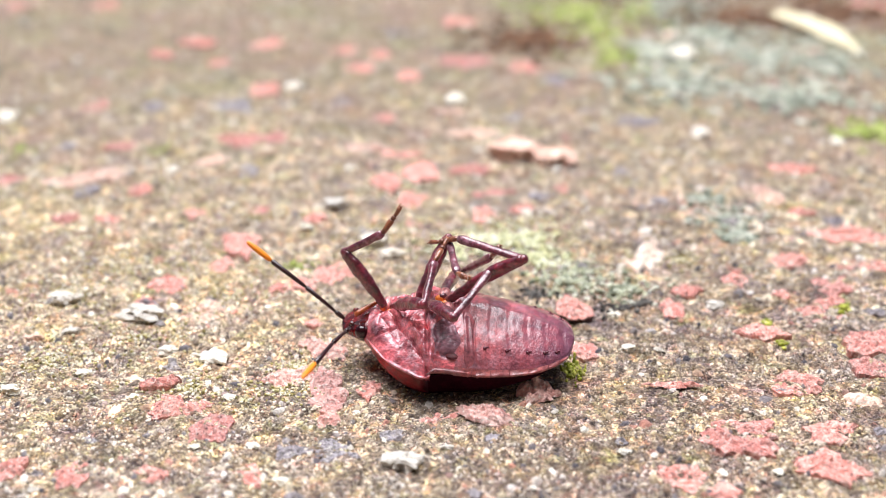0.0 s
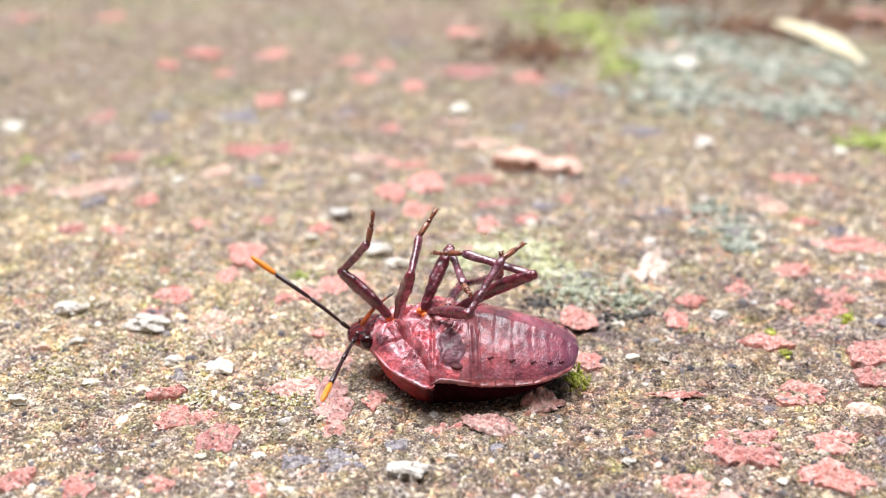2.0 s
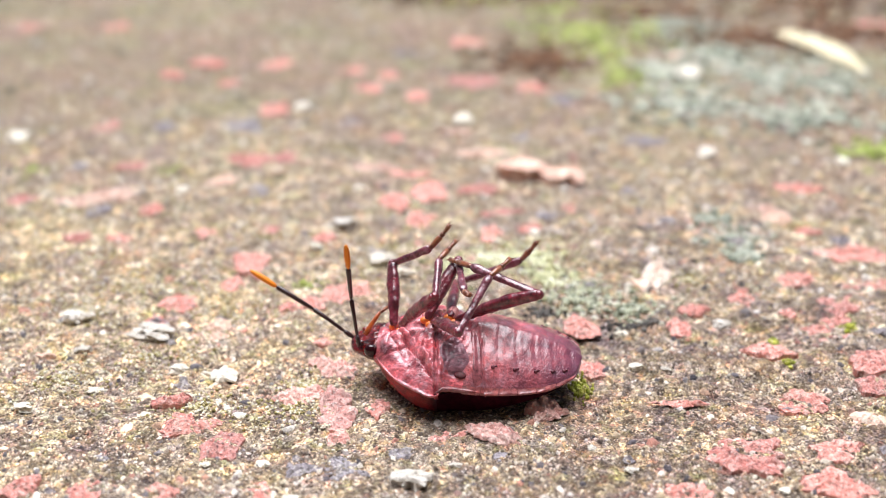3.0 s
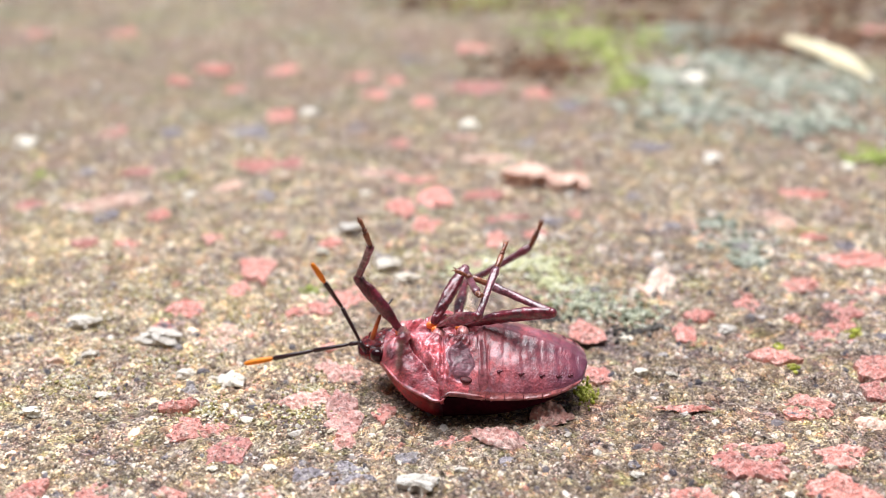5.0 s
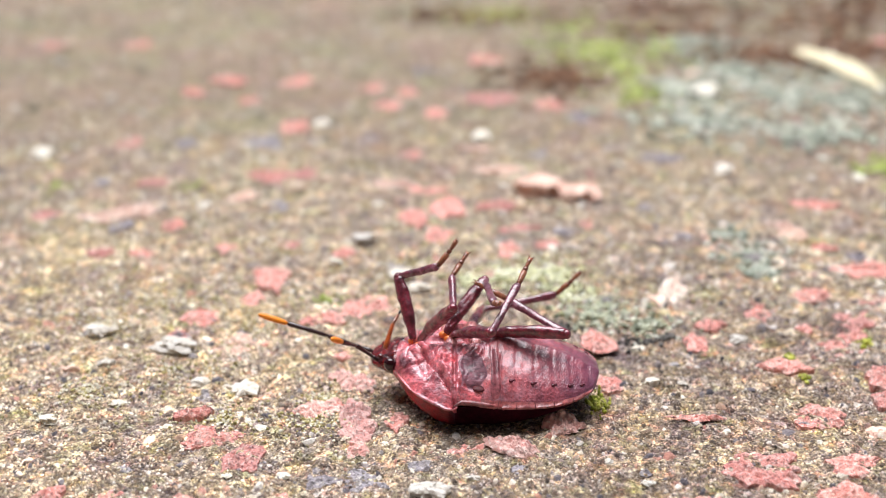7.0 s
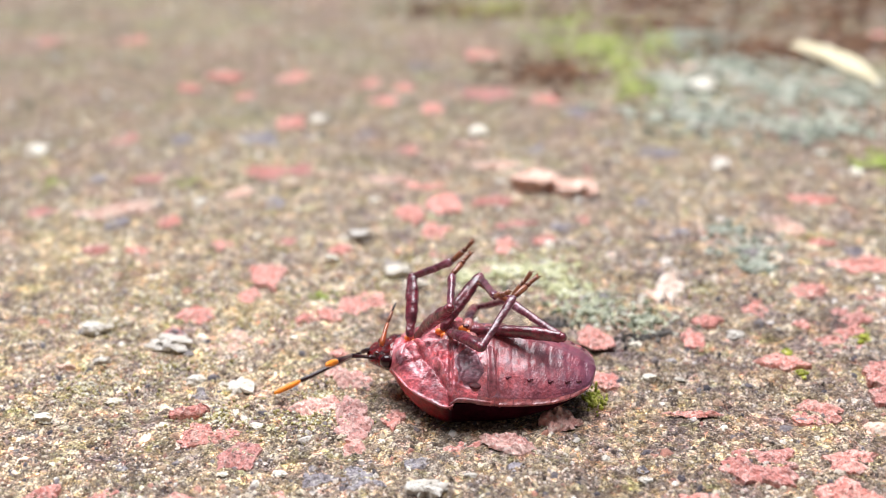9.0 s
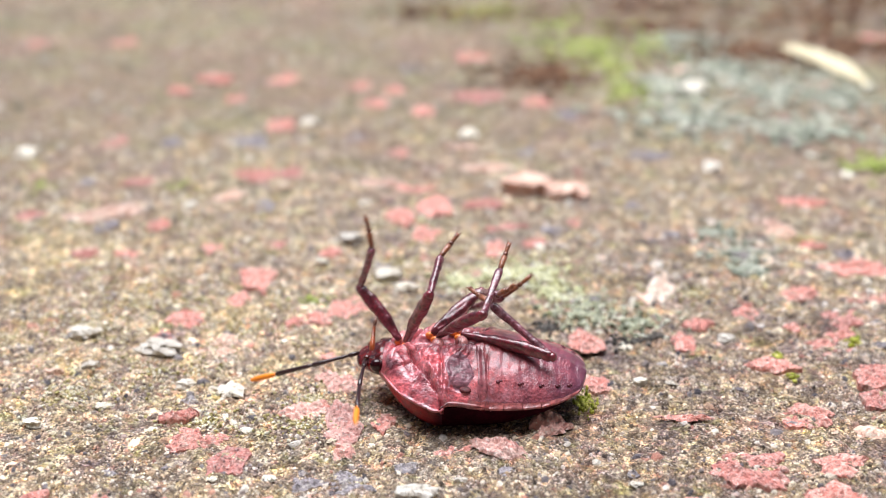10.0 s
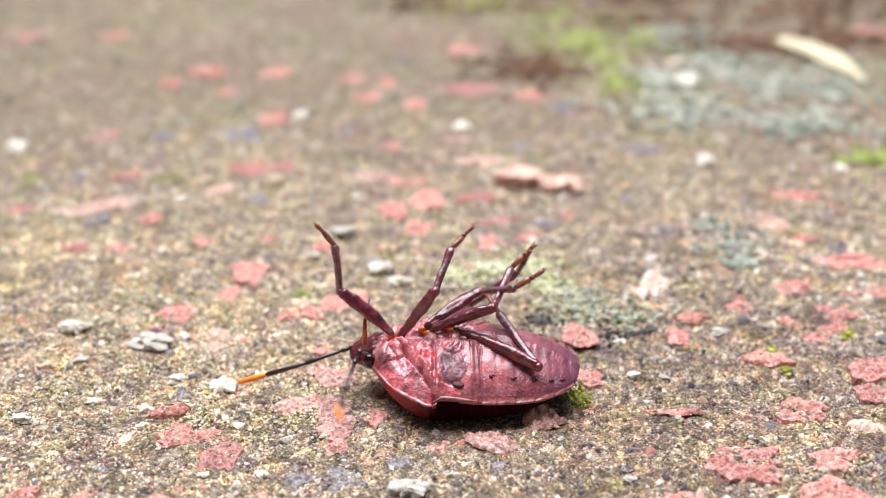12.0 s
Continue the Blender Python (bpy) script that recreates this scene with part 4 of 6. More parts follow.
def build_leaf(x0, y0, x1, y1):
    """A curled, dry, straw-yellow leaf."""
    n, m = 30, 8
    span = math.hypot(x1 - x0, y1 - y0)
    verts, faces = [], []
    for i in range(n + 1):
        p = i / n
        half = 0.10 * span * math.sin(math.pi * p ** 0.8) ** 0.7 + 0.15
        for j in range(m + 1):
            q = 2 * j / m - 1
            verts.append((span * p, half * q, 0.5 + 0.5 * math.sin(math.pi * p) + 0.5 * q * q * math.sin(math.pi * p) + 0.25 * lump(p * 4, q * 2, 5) - 0.3 * math.exp(-(q / 0.1) ** 2)))
    top = len(verts)
    verts += [(v[0], v[1], v[2] - 0.22) for v in verts]
    w = m + 1
    for i in range(n):
        for j in range(m):
            a = i * w + j
            faces.append((a, a + w, a + w + 1, a + 1))
            faces.append((a + top, a + top + 1, a + top + w + 1, a + top + w))
    for i in range(n):
        for j in (0, m):
            a = i * w + j
            q = (a, a + top, a + top + w, a + w)
            faces.append(q if j == 0 else q[::-1])
    ob = new("dry_leaf", mesh_of("dry_leaf", verts, faces, LEAF))
    ob.matrix_world = pose(x0 * MM, y0 * MM, -0.4 * MM, 0, 0, math.degrees(math.atan2(y1 - y0, x1 - x0)))
    tagged(ob, "curled dry straw-yellow leaf lying on the concrete", "leaf")


build_leaf(53.9, 111.7, 61.4, 88.1)


# ---- the bug ----
LENGTH = 18.71
HALF_WIDTH = curve_of([(0, 0.25), (0.3, 0.9), (0.9, 1.35), (1.7, 1.75), (2.3, 2.45), (3.0, 3.5), (4.0, 4.65), (5.2, 5.5), (6.4, 6.1), (7.3, 6.45), (7.75, 6.3), (8.1, 5.85), (8.7, 5.65),
                       (10.0, 5.6), (11.5, 5.5), (13.0, 5.25), (14.5, 4.88), (16.0, 4.30), (17.2, 3.45), (18.0, 2.60), (18.5, 1.70), (LENGTH, 0.3)])
BACK_WIDTH = curve_of([(0, 0.25), (0.9, 1.35), (1.7, 1.75), (2.3, 2.42), (3.0, 3.45), (4.0, 4.58), (5.2, 5.42), (6.4, 5.98), (7.2, 6.15), (8.2, 5.95), (9.2, 5.65), (10.0, 5.52), (11.5, 5.42), (13.0, 5.17), (14.5, 4.80), (16.0, 4.22), (17.2, 3.38), (18.0, 2.52), (18.5, 1.65), (LENGTH, 0.25)])
BULGE = curve_of([(0, 0.15), (1.0, 0.5), (2.4, 0.95), (3.6, 1.35), (5.0, 1.7), (6.5, 2.05), (8.5, 2.35), (10.5, 2.45), (13.0, 2.2), (15.5, 1.6), (17.4, 0.85), (LENGTH, 0.1)])
DEPTH = curve_of([(0, 0.2), (1.0, 0.75), (2.3, 1.25), (4.0, 2.3), (6.0, 3.2), (8.0, 3.45), (10.0, 3.4), (12.5, 2.8), (15.0, 1.8), (17.2, 0.8), (LENGTH, 0.1)])
SAG = curve_of([(0, -0.75), (1.2, -0.5), (3.2, -0.05), (4.5, 0.0), (LENGTH, 0.0)])
SLUMP = curve_of([(2.0, 0.5), (3.5, 1.5), (7.5, 1.6), (10.5, 1.2), (15.0, 0.8), (LENGTH, 0.2)])


def drop(s, u):
    """The far half of the body slumps towards the ground."""
    return -SLUMP(s) * max(u, 0.0) ** 1.4


def groove(x, at, width):
    return math.exp(-((x - at) / width) ** 2)


def under(s, u):
    """Height of the underside at s mm from the head's tip and u across, from -1 to 1."""
    a = abs(u)
    y = a * HALF_WIDTH(s)
    lean = a / 0.97 * (1 + (0.12 * min(1.0, 4 * a) if u > 0 else 0.0))
    z = BULGE(s) * (1 - min(lean, 1) ** 2.1) ** 0.85 + 0.16 * (1 - a ** 8)
    tail = min(1, max(0, (s - 9.4) / 0.8))
    for k in range(6):
        z -= 0.045 * groove(s, 11.0 + 1.45 * k + 0.9 * u * u - 0.5, 0.18) * tail
    z -= 0.05 * groove(a, 0.895, 0.02) * tail
    z += 0.10 * groove(y, 0, 0.5) * tail
    fore = (1 - tail) * min(1, max(0, (s - 2.4) / 0.8))
    # wrinkled swellings round the hips
    for cs, cy, rx, ry, h in ((3.55, 1.5, 1.5, 1.35, 0.34), (6.40, 1.7, 1.0, 1.2, 0.30), (8.45, 1.5, 0.9, 1.0, 0.26)):
        dx, dy = (s - cs) / rx, (y - cy) / ry
        r = math.hypot(dx, dy)
        if r < 1.6:
            z += h * max(0.0, 1 - r * r) ** 1.2 - 0.13 * groove(r + 0.12 * lump(dx, dy, cs), 0.98, 0.12)
            z += 0.06 * math.sin(15 * r + 2.5 * lump(dx * 1.5, dy * 1.5, cs)) * groove(r, 0.65, 0.35) * (0.5 + lump(dx * 1.2, dy * 1.2, cs + 5))
    # sternum channel, seams between the side plates, and the swellings between them
    z -= fore * 0.65 * groove(y, 0.0, 0.6)
    seam = 4.75 + 0.80 * (y - 2.0)
    z -= fore * 0.50 * groove(s, seam, 0.15) * min(1, max(0, (y - 0.8) * 2))
    z += fore * 0.24 * groove(s, seam + 0.55, 0.30)
    z -= fore * 0.14 * groove(s, seam - 1.0, 0.14) * groove(y, 2.6, 0.9)
    z -= fore * 0.44 * groove(s, 7.05 + 0.16 * (y - 1.7), 0.15) * min(1, max(0, (y - 0.8) * 2))
    z -= fore * 0.24 * groove(y, 4.55, 0.16) * groove(s, 8.6, 1.3)
    z -= fore * 0.16 * groove(s, 5.9 + 0.4 * (y - 3), 0.10) * groove(y, 3.4, 0.8)
    z -= 0.16 * groove(s, 10.05 + 0.20 * (y - 1.7), 0.10) * min(1, max(0, y - 0.8))
    z += 0.10 * groove(s, 10.45 + 0.20 * (y - 1.7), 0.22) * min(1, max(0, y - 0.8))
    z -= 0.14 * groove(s, 10.86 + 0.05 * (y - 1.7) ** 2, 0.08) * min(1, max(0, y - 1.2))
    z += fore * 0.035 * math.sin(y * 6 + 3 * s + 3 * lump(s * 0.8, y * 0.8, 2)) * groove(s, 5.6, 1.5)
    z += fore * 0.05 * lump(s * 1.5, y * 1.5 + 9, 4.0)
    z += fore * 0.028 * math.sin(15 * s + 4 * y + 7 * lump(s * 0.7, y * 0.7, 6.0)) * min(1, max(0, 2 * lump(s * 0.5, y * 0.5, 1.5) + 0.6))
    z += fore * (0.22 * lump(s * 0.75, y * 0.75, 12.0) + 0.10 * lump(s * 1.3, y * 1.3, 17.0))
    z += tail * (0.09 * lump(s * 0.55, y * 0.8, 21.0) + 0.05 * lump(s * 1.5, y * 0.9, 25.0))
    # hollow in front of the middle hip, and the ridge behind it
    z -= fore * 0.30 * groove(s, 5.0 + 0.35 * (y - 3.0), 0.55) * groove(y, 3.1, 1.0)
    z += fore * 0.22 * groove(s, 6.2 + 0.55 * (y - 3.0), 0.28) * groove(y, 3.0, 1.5)
    return z + 0.03 * lump(s * 1.6, y * 1.6 * (1 if u > 0 else -1), 1.0) + SAG(s) + drop(s, u)


def over(s, u):
    return SAG(s) + drop(s, u) * abs(u) ** 6 - DEPTH(s) * (1 - abs(u) ** 6.5) ** 0.6


def sheet(s0, s1, u0, u1, ns, nu, height, width=HALF_WIDTH):
    verts, faces = [], []
    for i in range(ns + 1):
        s = s0 + (s1 - s0) * i / ns
        for j in range(nu + 1):
            u = u0 + (u1 - u0) * j / nu
            verts.append((s - LENGTH / 2, u * width(s), height(s, u)))
    for i in range(ns):
        for j in range(nu):
            a = i * (nu + 1) + j
            faces.append((a, a + nu + 1, a + nu + 2, a + 1))
    return verts, faces


bug = new("shield_bug")
bug.empty_display_size = 0.002
bug.matrix_world = pose(0.00126, 0.00077, 0.00355, 10.00, 2.76, -8.18)
tagged(bug, "reddish-brown shield bug lying on its back, legs waving", "insect")


def build_body():
    for name, s0, s1, mat, label in (("shoulder_shield", 2.0, 7.8, SHIELD, "blood-red shoulder shield of the back"), ("wing_case", 7.7, LENGTH, BACK, "blackish folded wing cases under the body")):
        me = mesh_of(name, *sheet(s0, s1, -1, 1, 60, 48, over, BACK_WIDTH), mat)
        me.flip_normals()
        part(name, me, bug, label)
    part("abdomen", mesh_of("abdomen", *sheet(9.7, LENGTH, -0.99, 0.99, 170, 90, lambda s, u: under(s, u) - (0.13 if abs(u) > 0.925 else 0.0)), BELLY), bug, "mauve-brown segmented belly")
    part("thorax", mesh_of("thorax", *sheet(2.1, 9.75, -0.985, 0.985, 210, 170, under), THORAX), bug, "rose-red ridged underside of the thorax")
    # the flat rim round the abdomen, in its segments, and the edge of the shoulder shield
    for side in (-1, 1):
        for k in range(6):
            s0, s1 = 9.7 + 1.45 * k, min(9.7 + 1.45 * (k + 1) - 0.04, 18.5)
            verts, faces = [], []
            n = 12
            for i in range(n + 1):
                s = s0 + (s1 - s0) * i / n
                w = HALF_WIDTH(s)
                for u, z in ((0.905, under(s, side * 0.905) - 0.03), (0.935, under(s, side * 0.935) + 0.01), (0.97, under(s, side * 0.97) + 0.02), (1.005, 0.06 + drop(s, side)), (1.0, -0.10 + drop(s, side))):
                    verts.append((s - LENGTH / 2, side * u * w, z))
            for i in range(n):
                for j in range(4):
                    a = i * 5 + j
                    q = (a, a + 5, a + 6, a + 1)
                    faces.append(q if side > 0 else q[::-1])
            part("rim_segment", mesh_of("rim_segment", verts, faces, RIM), bug, "orange-pink flattened rim of the belly" if k == 0 and side < 0 else "")
        verts, faces = [], []
        n = 60
        for i in range(n + 1):
            s = 2.2 + (8.0 - 2.2) * i / n
            w, c = HALF_WIDTH(s), SAG(s) + drop(s, side)
            for u, z in ((0.95, under(s, side * 0.95) + 0.01), (0.975, under(s, side * 0.975) + 0.02), (1.0, c + 0.10), (1.006, c + 0.0), (1.0, c - 0.12)):
                verts.append((s - LENGTH / 2, side * u * w, z))
        for i in range(n):
            for j in range(4):
                a = i * 5 + j
                q = (a, a + 5, a + 6, a + 1)
                faces.append(q if side > 0 else q[::-1])
        part("shield_edge", mesh_of("shield_edge", verts, faces, THORAX), bug, "rose-pink edge of the shoulder shield")
        # folded edge of the fore wing behind the shoulder
        pts = [(s - LENGTH / 2, side * 0.97 * HALF_WIDTH(s), 0.16 - 0.03 * (s - 8) + drop(s, 0.97 * side)) for s in (7.7, 8.2, 8.8, 9.6, 10.4, 11.0)]
        part("wing_edge", mesh_of("wing_edge", *tube(pts, [0.08, 0.22, 0.24, 0.20, 0.14, 0.04], 10), RIM), bug)
        # grey scent plates beside the hind hips
        verts, faces = [], []
        n = 40
        for i in range(n + 1):
            for k in range(n + 1):
                p, q = 2 * i / n - 1, 2 * k / n - 1
                dx, dy = p * math.sqrt(1 - q * q / 2), q * math.sqrt(1 - p * p / 2)
                wav = 1 + 0.35 * lump(dx * 1.4, dy * 1.4, 8.0)
                dx, dy = dx * wav, dy * wav
                s, y = 8.75 + 1.30 * dx + 0.25 * dy + 0.10 * math.sin(5 * dy), 3.3 + 1.55 * dy
                r2 = dx * dx + dy * dy
                r = math.sqrt(r2)
                z = under(s, side * y / HALF_WIDTH(s)) - 0.06 + 0.11 * (1 - r ** 3) + 0.06 * groove(r, 0.72, 0.14) + 0.012 * math.sin(16 * r + 5 * dx) + 0.06 * groove(dx + 0.35 * dy, -0.35, 0.10) + 0.05 * lump(dx * 2.2, dy * 2.2, 4)
                verts.append((s - LENGTH / 2, side * y, z))
        for i in range(n):
            for k in range(n):
                a = i * (n + 1) + k
                q = (a, a + n + 1, a + n + 2, a + 1)
                faces.append(q if side > 0 else q[::-1])
        part("scent_plate", mesh_of("scent_plate", verts, faces, PLATE), bug, "dull grey scent plate beside the hind hip")
        # smooth curved fold between thorax and belly
        verts, faces = [], []
        n, m = 36, 12
        for i in range(n + 1):
            q = i / n
            y = 1.3 + 3.85 * q
            half = 0.44 * (1 - (2 * abs(q - 0.5)) ** 6) ** 0.5 * (0.7 + 0.4 * q) + 0.01
            for k in range(m + 1):
                e = 2 * k / m - 1
                s = 10.28 + 0.20 * (y - 1.7) - 0.035 * (y - 3.2) ** 2 + half * e
                verts.append((s - LENGTH / 2, side * y, under(s, side * y / HALF_WIDTH(s)) - 0.06 + 0.17 * (1 - e ** 6) * (1 - (2 * q - 1) ** 14) + 0.04 * groove(e, 0.55, 0.2)))
        for i in range(n):
            for k in range(m):
                a = i * (m + 1) + k
                q = (a, a + 1, a + m + 2, a + m + 1)
                faces.append(q if side > 0 else q[::-1])
        part("hip_fold", mesh_of("hip_fold", verts, faces, FOLD), bug, "smooth lilac fold between thorax and belly")
        part("scent_pore", mesh_of("scent_pore", *ball((9.45 - LENGTH / 2, side * 4.55, under(9.45, side * 4.55 / HALF_WIDTH(9.45)) + 0.09), (0.50, 0.40, 0.19), 10, 16), PORE), bug, "dark red scent pore")
        # breathing pores along the belly
        for s in (11.9, 13.6, 15.2, 16.5, 17.4):
            u = 0.70
            y = side * u * HALF_WIDTH(s)
            z = under(s, side * u)
            v = joined(ball((s - LENGTH / 2, y, z), (0.17, 0.17, 0.13), 8, 12), ball((s - LENGTH / 2 + 0.20, y - side * 0.14, z + 0.02), (0.12, 0.10, 0.06), 6, 10))
            part("spiracle", mesh_of("spiracle", *v, SPIRACLE), bug)


def build_head():
    verts, faces = [], []
    n, sides = 30, 48
    for i in range(n + 1):
        s = -0.25 + 2.95 * i / n
        w = curve_of([(0, 0.35), (0.3, 1.1), (0.9, 1.5), (1.7, 1.8), (2.3, 2.0), (3.0, 2.0)])(s + 0.25)
        grow = 1 - (1 - (s + 0.25) / 2.96) ** 2
        hv, hd, c = 0.2 + 0.72 * grow, 0.2 + 1.35 * grow, SAG(s)
        for k in range(sides):
            g = 2 * math.pi * k / sides
            zz = math.sin(g)
            verts.append((s - LENGTH / 2, w * math.cos(g), c + (hv if zz > 0 else hd) * zz + 0.07 * lump(s * 2, 3 * math.cos(g), zz * 2) - 0.22 * (zz > 0) * groove(w * math.cos(g), 0.55, 0.16) * grow - 0.22 * (zz > 0) * groove(w * math.cos(g), -0.55, 0.16) * grow))
    for i in range(n):
        for k in range(sides):
            k2 = (k + 1) % sides
            faces.append((i * sides + k, (i + 1) * sides + k, (i + 1) * sides + k2, i * sides + k2))
    faces.append(tuple(range(sides)))
    head = part("head", mesh_of("head", verts, faces, HEAD), bug, "small dark red shiny head")
    for side in (-1, 1):
        part("eye", mesh_of("eye", *ball((1.75 - LENGTH / 2, side * 1.72, -0.10 if side < 0 else -0.6), (0.60, 0.50, 0.60), 14, 20), EYE), head, "black glossy bead eye")
        part("antenna_socket", mesh_of("antenna_socket", *ball((0.75 - LENGTH / 2, side * 0.85, -0.1), (0.3, 0.26, 0.26), 8, 12), HEAD), head)
    return head


build_body()
head = build_head()

# hip places and lengths of the limbs' segments
HIPS = {
    "front_far": (-6.08, -0.00, 1.35),
    "front_near": (-5.43, -0.23, 1.45),
    "middle_far": (-3.40, 0.40, 2.10),
    "middle_near": (-2.87, 0.13, 2.15),
    "hind_far": (-1.48, 0.58, 2.50),
    "hind_near": (-0.95, 0.35, 2.45),
    "beak": (-8.24, -0.55, 0.75),
    "antenna_far": (-9.36, -0.35, -0.10),
    "antenna_near": (-8.69, -1.39, -0.10),
}
LENGTHS = {
    "front_far": (5.5, 3.9, 2.85),
    "front_near": (5.5, 3.9, 2.85),
    "middle_far": (5.75, 5.25, 2.9),
    "middle_near": (5.75, 5.25, 2.9),
    "hind_far": (7.6, 6.5, 3.1),
    "hind_near": (7.8, 6.5, 3.3),
    "antenna_far": (4.05, 6.1),
    "antenna_near": (4.05, 6.1),
    "beak": (2.0, 2.0),
}


def knotty(shape, seed, depth=0.065):
    """Uneven shell: long ridges and small knobs on a segment."""
    verts, faces = shape
    out = []
    for x, y, z in verts:
        r = math.hypot(x, y) or 1.0
        g = math.atan2(y, x)
        d = depth * (math.cos(3 * g + seed + 0.4 * z) + 1.6 * lump(x * 2.6 + seed, y * 2.6, z * 1.6) + 0.8 * lump(x * 6, y * 6 + seed, z * 4))
        out.append((x + d * x / r, y + d * y / r, z))
    return out, faces


def build_leg(name, hip, lengths, thick):
    f, t, a = lengths
    k = thick
    hx, hy, hz = hip
    side = 1 if name.endswith("far") else -1
    part("coxa", mesh_of("coxa", *ball((hx + 0.10, hy + side * 0.75, hz - 0.24), (0.52, 0.75, 0.46), 14, 22), COXA), bug, "rose-red hip")
    part("trochanter", mesh_of("trochanter", *ball((hx - 0.15, hy + side * 0.15, hz - 0.28), (0.46, 0.30, 0.34) if name[0] != "f" else (0.28, 0.24, 0.26), 10, 14), AMBER), bug, "amber joint at the hip")
    bow = 0.10 * f / 6
    n = 30
    pts = [(0, bow * math.sin(math.pi * i / n) * 2, f * i / n) for i in range(n + 1)]
    fat = curve_of([(0, 0.40), (0.08, 0.62), (0.2, 0.72), (0.45, 1.0), (0.7, 1.02), (0.9, 0.88), (0.97, 0.86), (1.0, 0.6)])
    femur = joined(knotty(tube(pts, [k * fat(i / n) for i in range(n + 1)], 18), hx + hy), ball((0, 0, f - 0.02), (k * 0.8, k * 0.8, k * 0.72), 8, 14))
    leg = part("leg", mesh_of("femur", *femur, LEG), bug, "dark maroon leg with a stout thigh")
    n = 28
    slim = curve_of([(0, 0.72), (0.06, 0.55), (0.3, 0.60), (0.7, 0.62), (0.93, 0.72), (1.0, 0.5)])
    pts = [(0, -0.05 * math.sin(math.pi * i / n), t * i / n) for i in range(n + 1)]
    tib = joined(knotty(tube(pts, [k * slim(i / n) for i in range(n + 1)], 12), hx - hy, 0.035), *[ball((k * 0.4 * math.cos(q), k * 0.4 * math.sin(q), t * 0.985), (0.06, 0.06, 0.14), 4, 6) for q in (0, 1.6, 3.2, 4.8)])
    tibia = part("tibia", mesh_of("tibia", *tib, TIBIA), leg, "greyish maroon shin")
    r = 0.21
    first = tube([(0, 0, 0), (0, 0, 0.08 * a), (0, 0.02, 0.3 * a), (0, 0.0, 0.46 * a), (0, 0, 0.49 * a)], [r * 0.7, r * 1.05, r * 1.15, r * 1.25, r * 0.6], 10)
    mid = tube([(0, 0, 0.48 * a), (0, 0, 0.52 * a), (0, 0, 0.60 * a), (0, 0, 0.62 * a)], [r * 0.55, r * 0.95, r * 1.05, r * 0.5], 10)
    last = tube([(0, 0, 0.61 * a), (0, 0, 0.68 * a), (0, 0.03, 0.8 * a), (0, 0.08, 0.92 * a), (0, 0.1, 0.93 * a)], [r * 0.5, r * 0.75, r * 0.85, r * 1.0, r * 0.5], 10)
    claws = [tube([(sx * 0.05, 0.08, 0.9 * a), (sx * 0.14, 0.14, 0.95 * a), (sx * 0.2, 0.08, 1.0 * a), (sx * 0.2, -0.04, 1.01 * a)], [0.06, 0.055, 0.04, 0.012], 6) for sx in (-1, 1)]
    foot = part("tarsus", mesh_of("tarsus", *joined(first, mid, last, *claws), FOOT), leg, "tan-brown jointed foot with two claws")
    return leg, tibia, foot


def build_antenna(lengths):
    a, b = lengths
    inner = joined(tube([(0, 0, 0), (0, 0, 0.1 * a), (0, 0, 0.2 * a), (0, 0, 0.24 * a)], [0.13, 0.20, 0.20, 0.11], 10),
                   tube([(0, 0, 0.23 * a), (0, 0, 0.3 * a), (0, 0.02, 0.6 * a), (0, 0, 0.97 * a), (0, 0, a)], [0.09, 0.14, 0.155, 0.20, 0.10], 10))
    antenna = part("antenna", mesh_of("antenna", *inner, BLACK), bug, "thin black jointed antenna with an orange tip")
    outer = joined(ball((0, 0, 0), (0.09, 0.09, 0.09), 6, 10), tube([(0, 0, 0), (0, 0, 0.06 * b), (0, 0, 0.3 * b), (0, 0, 0.55 * b), (0, 0, 0.585 * b)], [0.09, 0.16, 0.19, 0.22, 0.09], 10))
    flag = part("flagellum", mesh_of("flagellum", *outer, BLACK), antenna)
    tip = tube([(0, 0, 0.58 * b), (0, 0, 0.62 * b), (0, 0.02, 0.75 * b), (0, 0.03, 0.9 * b), (0, 0.02, 0.97 * b), (0, 0.02, b)], [0.10, 0.20, 0.25, 0.23, 0.16, 0.04], 10)
    end = part("antenna_tip", mesh_of("antenna_tip", *tip, ORANGE), antenna, "bright orange last joint")
    return antenna, flag, end


def build_beak(lengths):
    a, b = lengths
    root = tube([(0, 0, -0.2), (0, 0, 0.1 * a), (0, 0.02, 0.5 * a), (0, 0, 0.95 * a), (0, 0, a)], [0.20, 0.24, 0.18, 0.15, 0.09], 10)
    beak = part("beak", mesh_of("beak", *root, AMBER_DARK), bug, "thin jointed beak with an amber root, raised from the head")
    mid = joined(ball((0, 0, 0), (0.11, 0.11, 0.11), 6, 10), tube([(0, 0, 0), (0, 0, 0.1 * b), (0, 0.02, 0.5 * b), (0, 0.02, 0.56 * b)], [0.10, 0.16, 0.15, 0.10], 10))
    end = tube([(0, 0.02, 0.55 * b), (0, 0.02, 0.62 * b), (0, 0.0, 0.85 * b), (0, 0, b)], [0.06, 0.11, 0.09, 0.03], 10)
    return beak, part("beak_joint", mesh_of("beak_joint", *mid, FOOT), beak), part("beak_tip", mesh_of("beak_tip", *end, BLACK), beak)


